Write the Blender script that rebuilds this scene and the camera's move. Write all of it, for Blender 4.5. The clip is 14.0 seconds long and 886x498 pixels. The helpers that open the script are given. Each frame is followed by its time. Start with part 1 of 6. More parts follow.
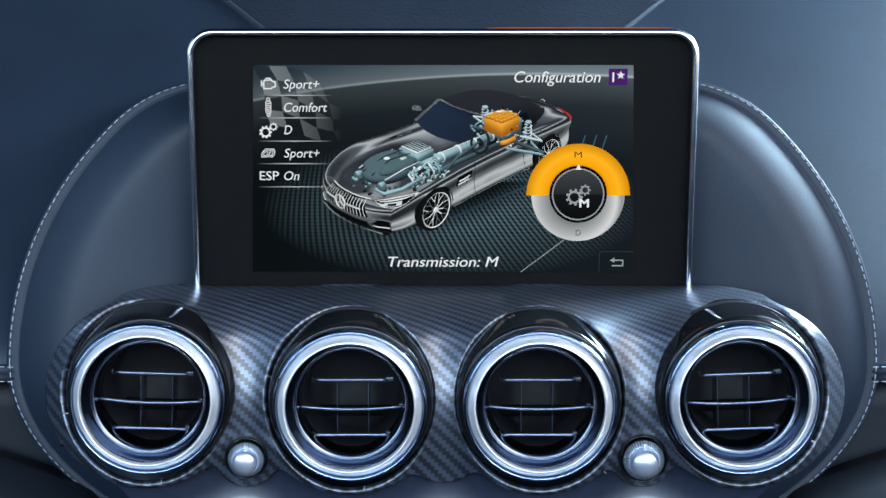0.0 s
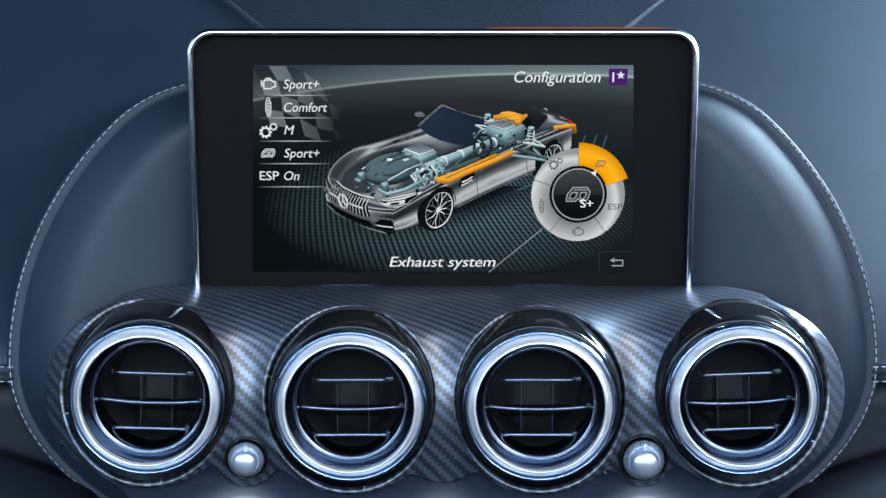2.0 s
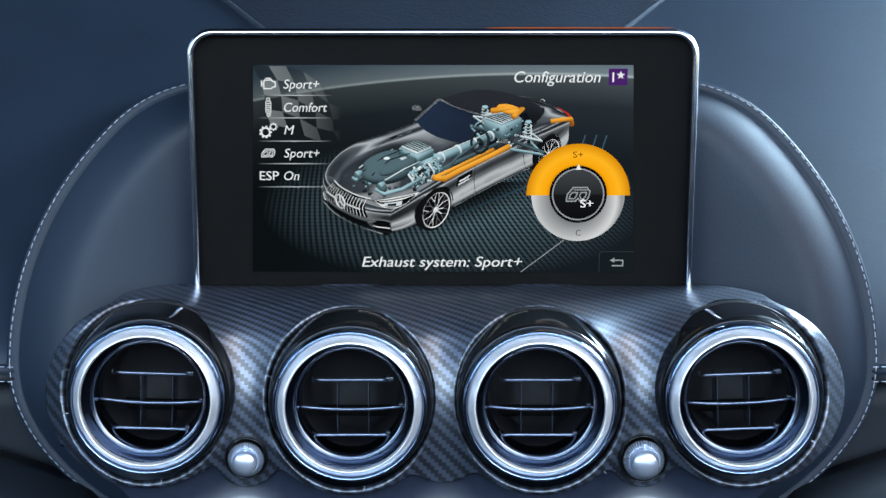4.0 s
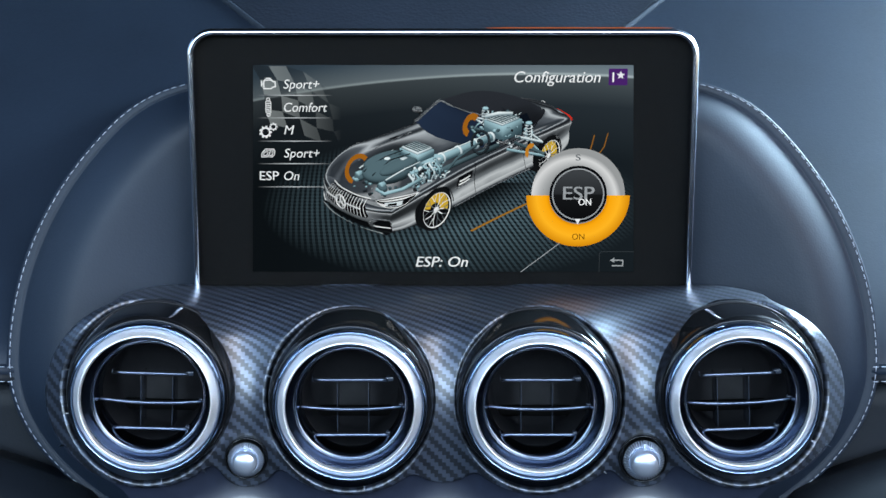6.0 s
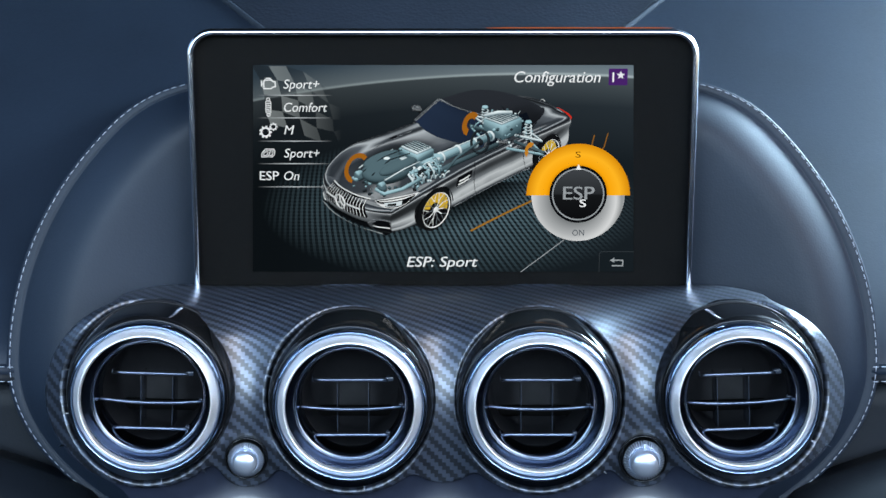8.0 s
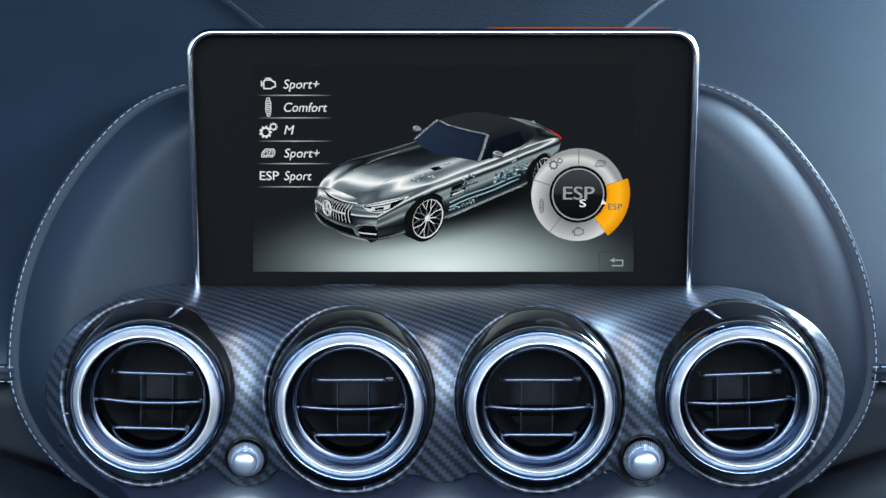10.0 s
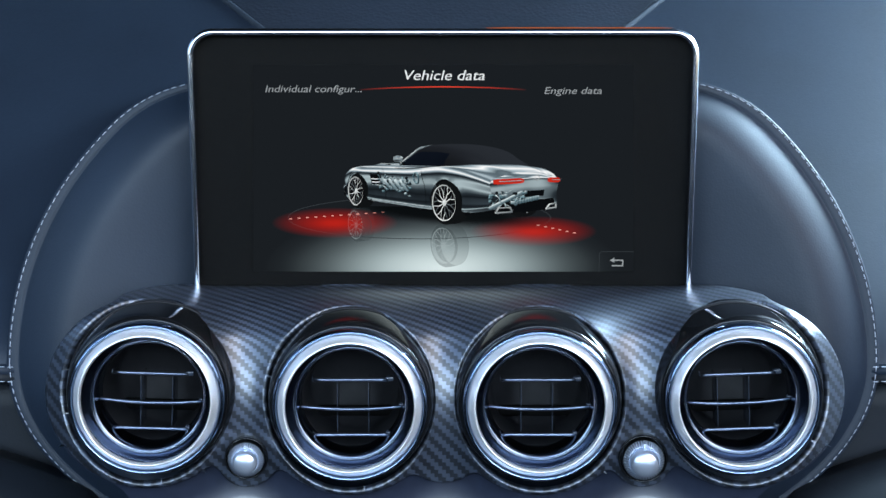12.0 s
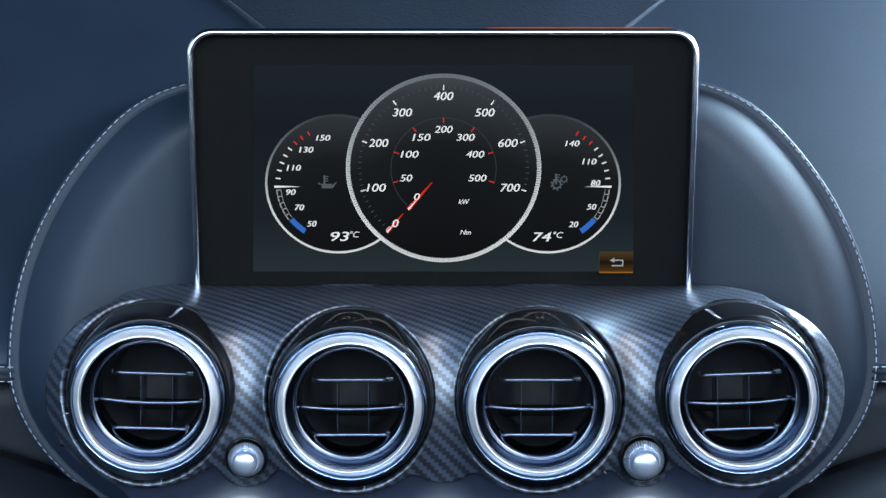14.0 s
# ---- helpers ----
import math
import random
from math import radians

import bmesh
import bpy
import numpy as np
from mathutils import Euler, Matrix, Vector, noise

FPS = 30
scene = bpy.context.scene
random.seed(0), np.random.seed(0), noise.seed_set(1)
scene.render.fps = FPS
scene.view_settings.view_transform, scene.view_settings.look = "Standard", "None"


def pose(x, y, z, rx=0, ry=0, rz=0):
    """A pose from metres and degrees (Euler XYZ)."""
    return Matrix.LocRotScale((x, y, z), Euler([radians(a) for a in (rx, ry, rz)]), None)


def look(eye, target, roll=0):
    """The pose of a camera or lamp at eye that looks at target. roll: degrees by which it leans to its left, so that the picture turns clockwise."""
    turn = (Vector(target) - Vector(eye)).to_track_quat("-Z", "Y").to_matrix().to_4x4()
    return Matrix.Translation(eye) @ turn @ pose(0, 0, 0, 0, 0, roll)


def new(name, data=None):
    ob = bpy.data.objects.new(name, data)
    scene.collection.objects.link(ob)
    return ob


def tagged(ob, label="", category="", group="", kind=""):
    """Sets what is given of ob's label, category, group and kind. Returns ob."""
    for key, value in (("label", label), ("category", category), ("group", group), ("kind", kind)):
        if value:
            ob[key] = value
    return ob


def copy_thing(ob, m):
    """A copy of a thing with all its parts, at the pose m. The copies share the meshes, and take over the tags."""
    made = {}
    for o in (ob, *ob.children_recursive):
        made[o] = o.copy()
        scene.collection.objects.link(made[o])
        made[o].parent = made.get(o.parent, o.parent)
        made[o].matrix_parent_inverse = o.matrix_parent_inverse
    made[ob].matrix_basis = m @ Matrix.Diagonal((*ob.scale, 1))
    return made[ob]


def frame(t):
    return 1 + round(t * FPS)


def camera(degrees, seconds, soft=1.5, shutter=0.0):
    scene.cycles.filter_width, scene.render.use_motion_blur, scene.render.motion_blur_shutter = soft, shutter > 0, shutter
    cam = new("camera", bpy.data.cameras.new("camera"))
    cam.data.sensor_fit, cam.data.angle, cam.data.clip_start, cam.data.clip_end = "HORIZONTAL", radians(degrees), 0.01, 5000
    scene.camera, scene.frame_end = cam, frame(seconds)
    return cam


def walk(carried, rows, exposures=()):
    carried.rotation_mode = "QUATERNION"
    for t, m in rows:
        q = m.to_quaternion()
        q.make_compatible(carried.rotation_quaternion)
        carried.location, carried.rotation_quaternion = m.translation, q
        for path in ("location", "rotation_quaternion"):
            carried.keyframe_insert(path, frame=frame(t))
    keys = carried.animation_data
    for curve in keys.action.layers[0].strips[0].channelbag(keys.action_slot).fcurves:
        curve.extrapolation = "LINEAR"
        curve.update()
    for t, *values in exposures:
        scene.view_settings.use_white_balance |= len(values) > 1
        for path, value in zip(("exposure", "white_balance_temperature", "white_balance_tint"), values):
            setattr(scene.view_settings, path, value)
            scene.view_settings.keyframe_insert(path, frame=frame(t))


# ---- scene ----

# ---- camera ----
UNIT = 0.000276            # metres a unit of the panel's drawing grid on its datum plane
EYE = 0.666                # from the camera to the datum plane
LEAN = 10.0                # the datum plane faces up by this many degrees
DASH = pose(0, 0, 0.80, -LEAN)
cam = camera(36.0, 14.0, soft=1.5)
CAM = DASH @ pose(0, -EYE, 0, 90)
walk(cam, [(0.0, CAM), (14.0, CAM)])

# ---- world and light ----
EXPOSURE = 1.46
scene.view_settings.exposure = EXPOSURE
world = bpy.data.worlds.new("sky")
scene.world = world
world.use_nodes = True
wn = world.node_tree
sky = wn.nodes.new("ShaderNodeTexSky")
sky.sky_type, sky.sun_disc = "NISHITA", False
sky.sun_elevation, sky.sun_rotation = radians(38), radians(120)
sky.air_density, sky.dust_density, sky.ozone_density = 1.0, 1.2, 2.5
wn.links.new(sky.outputs[0], wn.nodes["Background"].inputs[0])
wn.nodes["Background"].inputs[1].default_value = 0.12
sun = new("sun", bpy.data.lights.new("sun", "SUN"))
sun.data.energy, sun.data.angle, sun.data.color = 0.40, radians(30), (0.82, 0.91, 1.0)
sun.matrix_world = look((1.6, -2.2, 2.6), (0, 0, 0.8))


def area_lamp(name, place, target, width, height, watts, colour):
    """An added area lamp for sky light from an unseen opening."""
    lamp = new(name, bpy.data.lights.new(name, "AREA"))
    lamp.data.shape, lamp.data.size, lamp.data.size_y = "RECTANGLE", width, height
    lamp.data.energy, lamp.data.color = watts, colour
    lamp.matrix_world = look(place, target)


# The right lamp stands ahead of the side window, placed to brighten the dashboard.
area_lamp("fill_light_right", (0.76, 0.42, 1.18), (0.5, 0.20, 0.85), 0.3, 0.40, 33.0, (0.55, 0.79, 1.0))
area_lamp("window_light_left", (-0.80, -0.75, 1.10), (0, -0.1, 0.85), 0.8, 0.42, 1.6, (0.55, 0.79, 1.0))
# The rear lamp is an unseen fill, added to whiten the vent rings.
area_lamp("fill_light_rear", (0.0, -1.38, 1.22), (0, 0, 0.8), 1.5, 0.55, 11.0, (0.65, 0.83, 1.0))


# ---- materials ----
def material(name):
    m = bpy.data.materials.new(name)
    m.use_nodes = True
    return m, m.node_tree, m.node_tree.nodes["Principled BSDF"]


def node(tree, kind, **values):
    n = tree.nodes.new(kind)
    for key, value in values.items():
        n.inputs[key].default_value = value
    return n


def calc(tree, op, a, b=None):
    n = tree.nodes.new("ShaderNodeMath")
    n.operation = op
    for i, v in enumerate((a, b)):
        if v is None:
            continue
        if isinstance(v, (int, float)):
            n.inputs[i].default_value = v
        else:
            tree.links.new(v, n.inputs[i])
    return n.outputs[0]


def ramp(tree, fac, *stops, soft=False):
    n = tree.nodes.new("ShaderNodeValToRGB")
    el = n.color_ramp.elements
    if soft:
        n.color_ramp.interpolation = "B_SPLINE"
    while len(el) < len(stops):
        el.new(0.5)
    for e, (p, c) in zip(el, stops):
        e.position, e.color = p, (*c, 1) if len(c) == 3 else c
    tree.links.new(fac, n.inputs[0])
    return n.outputs[0]


def leather(name, base, grain=900, rough=0.5, bump=0.25):
    m, t, b = material(name)
    co = node(t, "ShaderNodeTexCoord").outputs["Object"]
    big = node(t, "ShaderNodeTexNoise", Scale=14.0, Detail=4.0)
    t.links.new(co, big.inputs["Vector"])
    c0, c1 = [v * 0.82 for v in base], [v * 1.15 for v in base]
    t.links.new(ramp(t, big.outputs[0], (0.3, c0), (0.7, c1)), b.inputs["Base Color"])
    vor = node(t, "ShaderNodeTexVoronoi", Scale=float(grain))
    t.links.new(co, vor.inputs["Vector"])
    fine = node(t, "ShaderNodeTexNoise", Scale=grain * 0.4, Detail=3.0)
    t.links.new(co, fine.inputs["Vector"])
    h = calc(t, "ADD", vor.outputs["Distance"], calc(t, "MULTIPLY", fine.outputs[0], 0.8))
    bp = node(t, "ShaderNodeBump", Strength=bump, Distance=0.00016)
    t.links.new(h, bp.inputs["Height"])
    t.links.new(bp.outputs[0], b.inputs["Normal"])
    r = node(t, "ShaderNodeMapRange", **{"To Min": rough - 0.06, "To Max": rough + 0.08})
    t.links.new(fine.outputs[0], r.inputs["Value"])
    t.links.new(r.outputs[0], b.inputs["Roughness"])
    b.inputs["Specular IOR Level"].default_value = 0.24
    return m


def metal(name, base, rough, streak=0.0, full=1.0):
    m, t, b = material(name)
    b.inputs["Metallic"].default_value = full
    co = node(t, "ShaderNodeTexCoord").outputs["Object"]
    n = node(t, "ShaderNodeTexNoise", Scale=60.0, Detail=5.0)
    t.links.new(co, n.inputs["Vector"])
    t.links.new(ramp(t, n.outputs[0], (0.3, [v * 0.93 for v in base]), (0.7, base)), b.inputs["Base Color"])
    r = node(t, "ShaderNodeMapRange", **{"To Min": max(rough - 0.03, 0.01), "To Max": rough + 0.05 + streak})
    t.links.new(n.outputs[0], r.inputs["Value"])
    t.links.new(r.outputs[0], b.inputs["Roughness"])
    return m


def plastic(name, base, rough, coat=0.0, gloss=0.5):
    m, t, b = material(name)
    co = node(t, "ShaderNodeTexCoord").outputs["Object"]
    n = node(t, "ShaderNodeTexNoise", Scale=220.0, Detail=4.0)
    t.links.new(co, n.inputs["Vector"])
    t.links.new(ramp(t, n.outputs[0], (0.3, [v * 0.85 for v in base]), (0.7, [v * 1.1 for v in base])), b.inputs["Base Color"])
    r = node(t, "ShaderNodeMapRange", **{"To Min": max(rough - 0.02, 0.01), "To Max": rough + 0.04})
    t.links.new(n.outputs[0], r.inputs["Value"])
    t.links.new(r.outputs[0], b.inputs["Roughness"])
    b.inputs["Coat Weight"].default_value = coat
    b.inputs["Specular IOR Level"].default_value = gloss
    return m


def carbon_fibre():
    """Lacquered 2 x 2 twill: tows 1.8 mm wide, running up and across."""
    m, t, b = material("carbon_fibre")
    tex = node(t, "ShaderNodeTexCoord")
    co = tex.outputs["Object"]
    sep = node(t, "ShaderNodeSeparateXYZ")
    t.links.new(tex.outputs["UV"], sep.inputs[0])
    cell = 0.0018
    uu = calc(t, "MULTIPLY", sep.outputs[0], 1 / cell)
    vv = calc(t, "MULTIPLY", sep.outputs[1], 1 / cell)
    iu, iv = calc(t, "FLOOR", uu), calc(t, "FLOOR", vv)
    over = calc(t, "LESS_THAN", calc(t, "FLOORED_MODULO", calc(t, "ADD", iu, iv), 4.0), 1.5)
    # crown of each tow, for relief
    cu = calc(t, "ABSOLUTE", calc(t, "SUBTRACT", calc(t, "FRACT", uu), 0.5))
    cv = calc(t, "ABSOLUTE", calc(t, "SUBTRACT", calc(t, "FRACT", vv), 0.5))
    crown = node(t, "ShaderNodeMix")
    t.links.new(over, crown.inputs[0]); t.links.new(cu, crown.inputs[2]); t.links.new(cv, crown.inputs[3])
    n = node(t, "ShaderNodeTexNoise", Scale=26.0, Detail=3.0)
    t.links.new(co, n.inputs["Vector"])
    mix = node(t, "ShaderNodeMix")
    mix.data_type = "RGBA"
    t.links.new(over, mix.inputs[0])
    mix.inputs[6].default_value, mix.inputs[7].default_value = (0.015, 0.019, 0.028, 1), (0.078, 0.096, 0.136, 1)
    mul = node(t, "ShaderNodeMix")
    mul.data_type, mul.blend_type = "RGBA", "MULTIPLY"
    mul.inputs[0].default_value = 1.0
    t.links.new(mix.outputs[2], mul.inputs[6])
    t.links.new(ramp(t, n.outputs[0], (0.3, (0.7, 0.7, 0.7)), (0.7, (1, 1, 1))), mul.inputs[7])
    t.links.new(mul.outputs[2], b.inputs["Base Color"])
    b.inputs["Metallic"].default_value = 0.55
    r = node(t, "ShaderNodeMapRange", **{"To Min": 0.55, "To Max": 0.38})
    t.links.new(over, r.inputs["Value"])
    t.links.new(r.outputs[0], b.inputs["Roughness"])
    bp = node(t, "ShaderNodeBump", Strength=0.35, Distance=0.0003)
    bp.invert = True
    t.links.new(crown.outputs[0], bp.inputs["Height"])
    t.links.new(bp.outputs[0], b.inputs["Normal"])
    b.inputs["Coat Weight"].default_value, b.inputs["Coat Roughness"].default_value = 0.85, 0.30
    b.inputs["Coat IOR"].default_value = 1.58
    return m


LEATHER = leather("blue_black_leather", (0.0098, 0.0158, 0.0266))
LEATHER_DARK = leather("dark_lower_leather", (0.0055, 0.0078, 0.0115), rough=0.55)
PERFORATED = leather("speaker_leather", (0.0105, 0.0140, 0.0215), grain=420, bump=0.8)
CARBON = carbon_fibre()
CHROME = metal("polished_chrome", (0.22, 0.29, 0.42), 0.08)
SATIN = metal("satin_aluminium", (0.98, 0.95, 0.93), 0.31, full=0.76)
DARK_CHROME = metal("dark_chrome", (0.22, 0.25, 0.31), 0.16)
GLOSS_BLACK = plastic("gloss_black", (0.0055, 0.0058, 0.0066), 0.06, gloss=0.36)
MATT_BLACK = plastic("matt_black", (0.015, 0.015, 0.017), 0.5, gloss=0.15)
BACKING = plastic("display_black", (0.0038, 0.0037, 0.0036), 0.6, gloss=0.04)
SLAT_BLACK = plastic("satin_black_slat", (0.03, 0.036, 0.05), 0.2)
SLAT_EDGE = metal("slat_edge", (0.16, 0.19, 0.25), 0.28)
SILVER_FRAME = metal("frame_silver", (0.62, 0.66, 0.76), 0.12)
APRON = plastic("dark_blue_lacquer", (0.014, 0.018, 0.032), 0.34, coat=0.45)
KNOB_SILVER = metal("knob_silver", (0.66, 0.72, 0.84), 0.30, full=0.85)
THREAD = plastic("pale_thread", (0.33, 0.35, 0.40), 0.75)
CORD = plastic("dark_cord", (0.018, 0.024, 0.034), 0.7, gloss=0.15)


# ---- building helpers ----
def grid(a, b, y=0.0):
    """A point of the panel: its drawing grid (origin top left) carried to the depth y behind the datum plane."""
    k = UNIT * (EYE + y) / EYE
    return Vector(((a - 784) * k, y, (441 - b) * k))


def to_mesh(name, bm, mat, smooth=True):
    me = bpy.data.meshes.new(name)
    bmesh.ops.recalc_face_normals(bm, faces=bm.faces)
    bm.to_mesh(me)
    bm.free()
    for m in (mat if isinstance(mat, (list, tuple)) else [mat]):
        me.materials.append(m)
    if smooth:
        me.polygons.foreach_set("use_smooth", [True] * len(me.polygons))
    return me


def part(name, bm, mat, parent, label="", smooth=True, at=None):
    ob = new(name, to_mesh(name, bm, mat, smooth))
    ob.parent = parent
    if at is not None:
        ob.matrix_basis = at
    if label:
        tagged(ob, label)
    return ob


def thing(name, m, label, category, group="", kind=""):
    ob = new(name)
    ob.empty_display_size = 0.02
    ob.matrix_world = m
    return tagged(ob, label, category, group, kind)


def revolve(profile, n=96, closed=False):
    """Profile of (radius, y) round the y axis."""
    bm = bmesh.new()
    rings = [[bm.verts.new((r * math.cos(2 * math.pi * i / n), y, r * math.sin(2 * math.pi * i / n))) for i in range(n)] for r, y in profile]
    pairs = list(zip(rings, rings[1:])) + ([(rings[-1], rings[0])] if closed else [])
    for p, q in pairs:
        for i in range(n):
            bm.faces.new((p[i], p[(i + 1) % n], q[(i + 1) % n], q[i]))
    return bm


def tube(points, radius, n=8, closed=False):
    """A round bar along points."""
    bm = bmesh.new()
    pts = [Vector(p) for p in points]
    rings = []
    for i, p in enumerate(pts):
        a = pts[i - 1] if (i or closed) else p
        b = pts[(i + 1) % len(pts)] if (i + 1 < len(pts) or closed) else p
        d = (b - a).normalized()
        side = d.cross(Vector((0, 1, 0)))
        if side.length < 1e-4:
            side = d.cross(Vector((1, 0, 0)))
        side.normalize()
        up = side.cross(d).normalized()
        r = radius[i] if isinstance(radius, (list, tuple)) else radius
        rings.append([bm.verts.new(p + r * (math.cos(2 * math.pi * k / n) * side + math.sin(2 * math.pi * k / n) * up)) for k in range(n)])
    pairs = list(zip(rings, rings[1:])) + ([(rings[-1], rings[0])] if closed else [])
    for p, q in pairs:
        for k in range(n):
            bm.faces.new((p[k], p[(k + 1) % n], q[(k + 1) % n], q[k]))
    if not closed:
        bm.faces.new(rings[0]), bm.faces.new(rings[-1][::-1])
    return bm


def box(x0, x1, y0, y1, z0, z1, bevel=0.0, bm=None):
    bm = bm or bmesh.new()
    made = bmesh.ops.create_cube(bm, size=1.0, matrix=Matrix.Translation(((x0 + x1) / 2, (y0 + y1) / 2, (z0 + z1) / 2)) @ Matrix.Diagonal((x1 - x0, y1 - y0, z1 - z0, 1)))
    if bevel:
        es = {e for v in made["verts"] for e in v.link_edges}
        bmesh.ops.bevel(bm, geom=list(es), offset=bevel, segments=2, affect="EDGES", profile=0.5)
    return bm


def sheet(fn, nu, nv, thick=0.0):
    """A surface fn(s, t) for s, t in 0..1, with a thickness away from the viewer."""
    bm = bmesh.new()
    vs = [[bm.verts.new(fn(i / nu, j / nv)) for j in range(nv + 1)] for i in range(nu + 1)]
    for i in range(nu):
        for j in range(nv):
            bm.faces.new((vs[i][j], vs[i + 1][j], vs[i + 1][j + 1], vs[i][j + 1]))
    if thick:
        back = [[bm.verts.new(v.co + Vector((0, thick, 0))) for v in col] for col in vs]
        for i in range(nu):
            for j in range(nv):
                bm.faces.new((back[i][j], back[i][j + 1], back[i + 1][j + 1], back[i + 1][j]))
        rim = [(vs[i][0], back[i][0]) for i in range(nu + 1)] + [(vs[nu][j], back[nu][j]) for j in range(1, nv + 1)]
        rim += [(vs[i][nv], back[i][nv]) for i in range(nu - 1, -1, -1)] + [(vs[0][j], back[0][j]) for j in range(nv - 1, 0, -1)]
        for (a, c), (b, d) in zip(rim, rim[1:] + rim[:1]):
            bm.faces.new((a, b, d, c))
    return bm


# ---- the instrument panel: leather upper, lower panel, centre cowl ----
PAD_A, PAD_TOP, PAD_LOW, PAD_MID, PAD_CAP = 772.0, 652.0, 403.0, 640.0, 505.0   # the cowl's outline: two half ellipses, flattened at the top


def smooth_min(a, b, k):
    h = max(k - abs(a - b), 0.0) / k
    return min(a, b) - h * h * k / 4


def pad_edge(angle, k=1.0):
    """A point of the cowl's outline in grid units; 90 degrees is the top."""
    s = math.sin(angle)
    up = smooth_min(PAD_TOP * s, PAD_CAP, 80) if s > 0 else PAD_LOW * s
    return 784 + k * PAD_A * math.cos(angle), PAD_MID - k * up


def dash_depth(a, b):
    """Depth of the leather upper: it falls back towards the windscreen and wraps round at the sides."""
    t = max(0.0, (640 - b) / 640)
    side = max(0.0, abs(a - 784) / 784 - 0.75)
    return 0.036 + 0.20 * t ** 1.3 - 0.015 * side ** 1.5


def build_panel():
    stitch = to_mesh("edge_stitch", box(-0.0014, 0.0014, -0.00024, 0.00024, -0.00020, 0.00020, 0.00014), THREAD)
    dash = thing("dashboard", DASH, "dark blue-black leather dashboard with pale stitched seams", "dashboard")
    def leather_sheet(a, b, y):
        p = grid(a, b, y)
        p.x = max(-0.795, min(0.795, p.x))
        return p
    part("top_panel", sheet(lambda s, t: leather_sheet(-1990 + 5548 * s, 672 - 1000 * t, dash_depth(-1990 + 5548 * s, 672 - 1000 * t)), 160, 48, 0.006), LEATHER, dash)
    part("lower_panel", sheet(lambda s, t: leather_sheet(-1990 + 5548 * s, 2200 - 1540 * t, 0.046 + 0.02 * math.sin(t * 3)), 60, 24, 0.006), LEATHER_DARK, dash, "darker leather lower dashboard")
    for sgn in (-1, 1):
        # rolled edge between the upper and the lower panel, sewn on both sides
        for up in (0, 1):
            pts = [grid(784 + sgn * (755 + 60 * i), 669.5 - 13 * up - i * 1.5, 0.0345) for i in range(9)]
            part("edge_roll", tube(pts, 0.0034, 12), LEATHER if up else LEATHER_DARK, dash)
            for i in range(34):
                ob = new("edge_stitch", stitch)
                ob.parent = dash
                ob.location = grid(784 + sgn * (766 + 15 * i), (676 - 26 * up) - i * 0.35, 0.0308)
        # cord seams that run up to the windscreen
        pts = []
        for i in range(80):
            b = 60 - 3 * (i - 1)
            a = 784 + sgn * (336 + 1.28 * (40 - b))
            pts.append(grid(a, b, dash_depth(a, b) - 0.0006))
        part("cord_seam", tube(pts, [0.0020 + 0.0002 * (i % 2) for i in range(len(pts))], 8), CORD, dash, "dark twisted cord in the seam")
    def cover(u, t):
        b = 62 - 200 * t
        a = 784 + (2 * u - 1) * (334 + 1.28 * (40 - b))
        return grid(a, b, dash_depth(a, b) - 0.0010)
    part("speaker_cover", sheet(cover, 60, 20, 0.0008), PERFORATED, dash, "perforated dark leather speaker cover")
    return dash


def pad_surface(angle, r):
    """The cowl: a padded roll at the rim, dished towards the display."""
    a, b = pad_edge(angle, r)
    base = 0.032 + 0.008 * max(0.0, (640 - b) / 640) ** 1.3
    if r > 0.974:
        f = (r - 0.987) / 0.013
        return grid(a, b, base - 0.0007 * math.sqrt(max(0.0, 1 - f * f)))
    e = min(1.0, (0.974 - r) / 0.12)
    roll = 1 - (1 - e) ** 2
    dish = max(0.0, 0.88 - r) / 0.88
    return grid(a, b, base - 0.0140 * roll + 0.0260 * min(1.0, dish * 2.3) ** 1.2)


def build_cowl():
    cowl = thing("centre_cowl", DASH, "padded dark blue leather cowl with pale stitching round the display", "dashboard cowl")
    bm = bmesh.new()
    rs = [0.25, 0.35, 0.45, 0.52, 0.58, 0.65, 0.7, 0.74, 0.78, 0.81, 0.84, 0.86, 0.88, 0.9, 0.915, 0.93, 0.94, 0.95, 0.958, 0.965, 0.97, 0.9735, 0.9745, 0.978, 0.982, 0.987, 0.992, 0.996, 1.0, 1.0]
    n = 160
    rings = []
    for k, r in enumerate(rs):
        ring = []
        for i in range(n):
            p = pad_surface(2 * math.pi * i / n, r)
            if k == len(rs) - 1:
                a, b = pad_edge(2 * math.pi * i / n, r)
                p = grid(a, b, max(dash_depth(a, b), p.y) + 0.012)
            ring.append(bm.verts.new(p))
        rings.append(ring)
    for p, q in zip(rings, rings[1:]):
        for i in range(n):
            bm.faces.new((p[i], p[(i + 1) % n], q[(i + 1) % n], q[i]))
    bm.faces.new(rings[0])
    part("pad", bm, LEATHER, cowl)
    # the seam: single stitches along the rim
    base = box(-0.0014, 0.0014, -0.00024, 0.00024, -0.00020, 0.00020, 0.00014)
    stitch = to_mesh("stitch", base, THREAD)
    ang = radians(-62)
    while ang < radians(242):
        p, q = (Vector(pad_edge(ang + d)) for d in (0, 0.002))
        step = 15.0 / ((q - p).length / 0.002)
        a, b = pad_edge(ang, 0.993)
        here = pad_surface(ang, 0.993) + Vector((0, -0.0003, 0))
        if not (330 < a < 1238 and b < 500):
            ob = new("stitch", stitch)
            ob.parent = cowl
            turn = math.atan2(-(q.y - p.y), q.x - p.x)
            ob.matrix_basis = Matrix.Translation(here) @ Matrix.Rotation(-turn, 4, "Y")
        ang += step
    return cowl


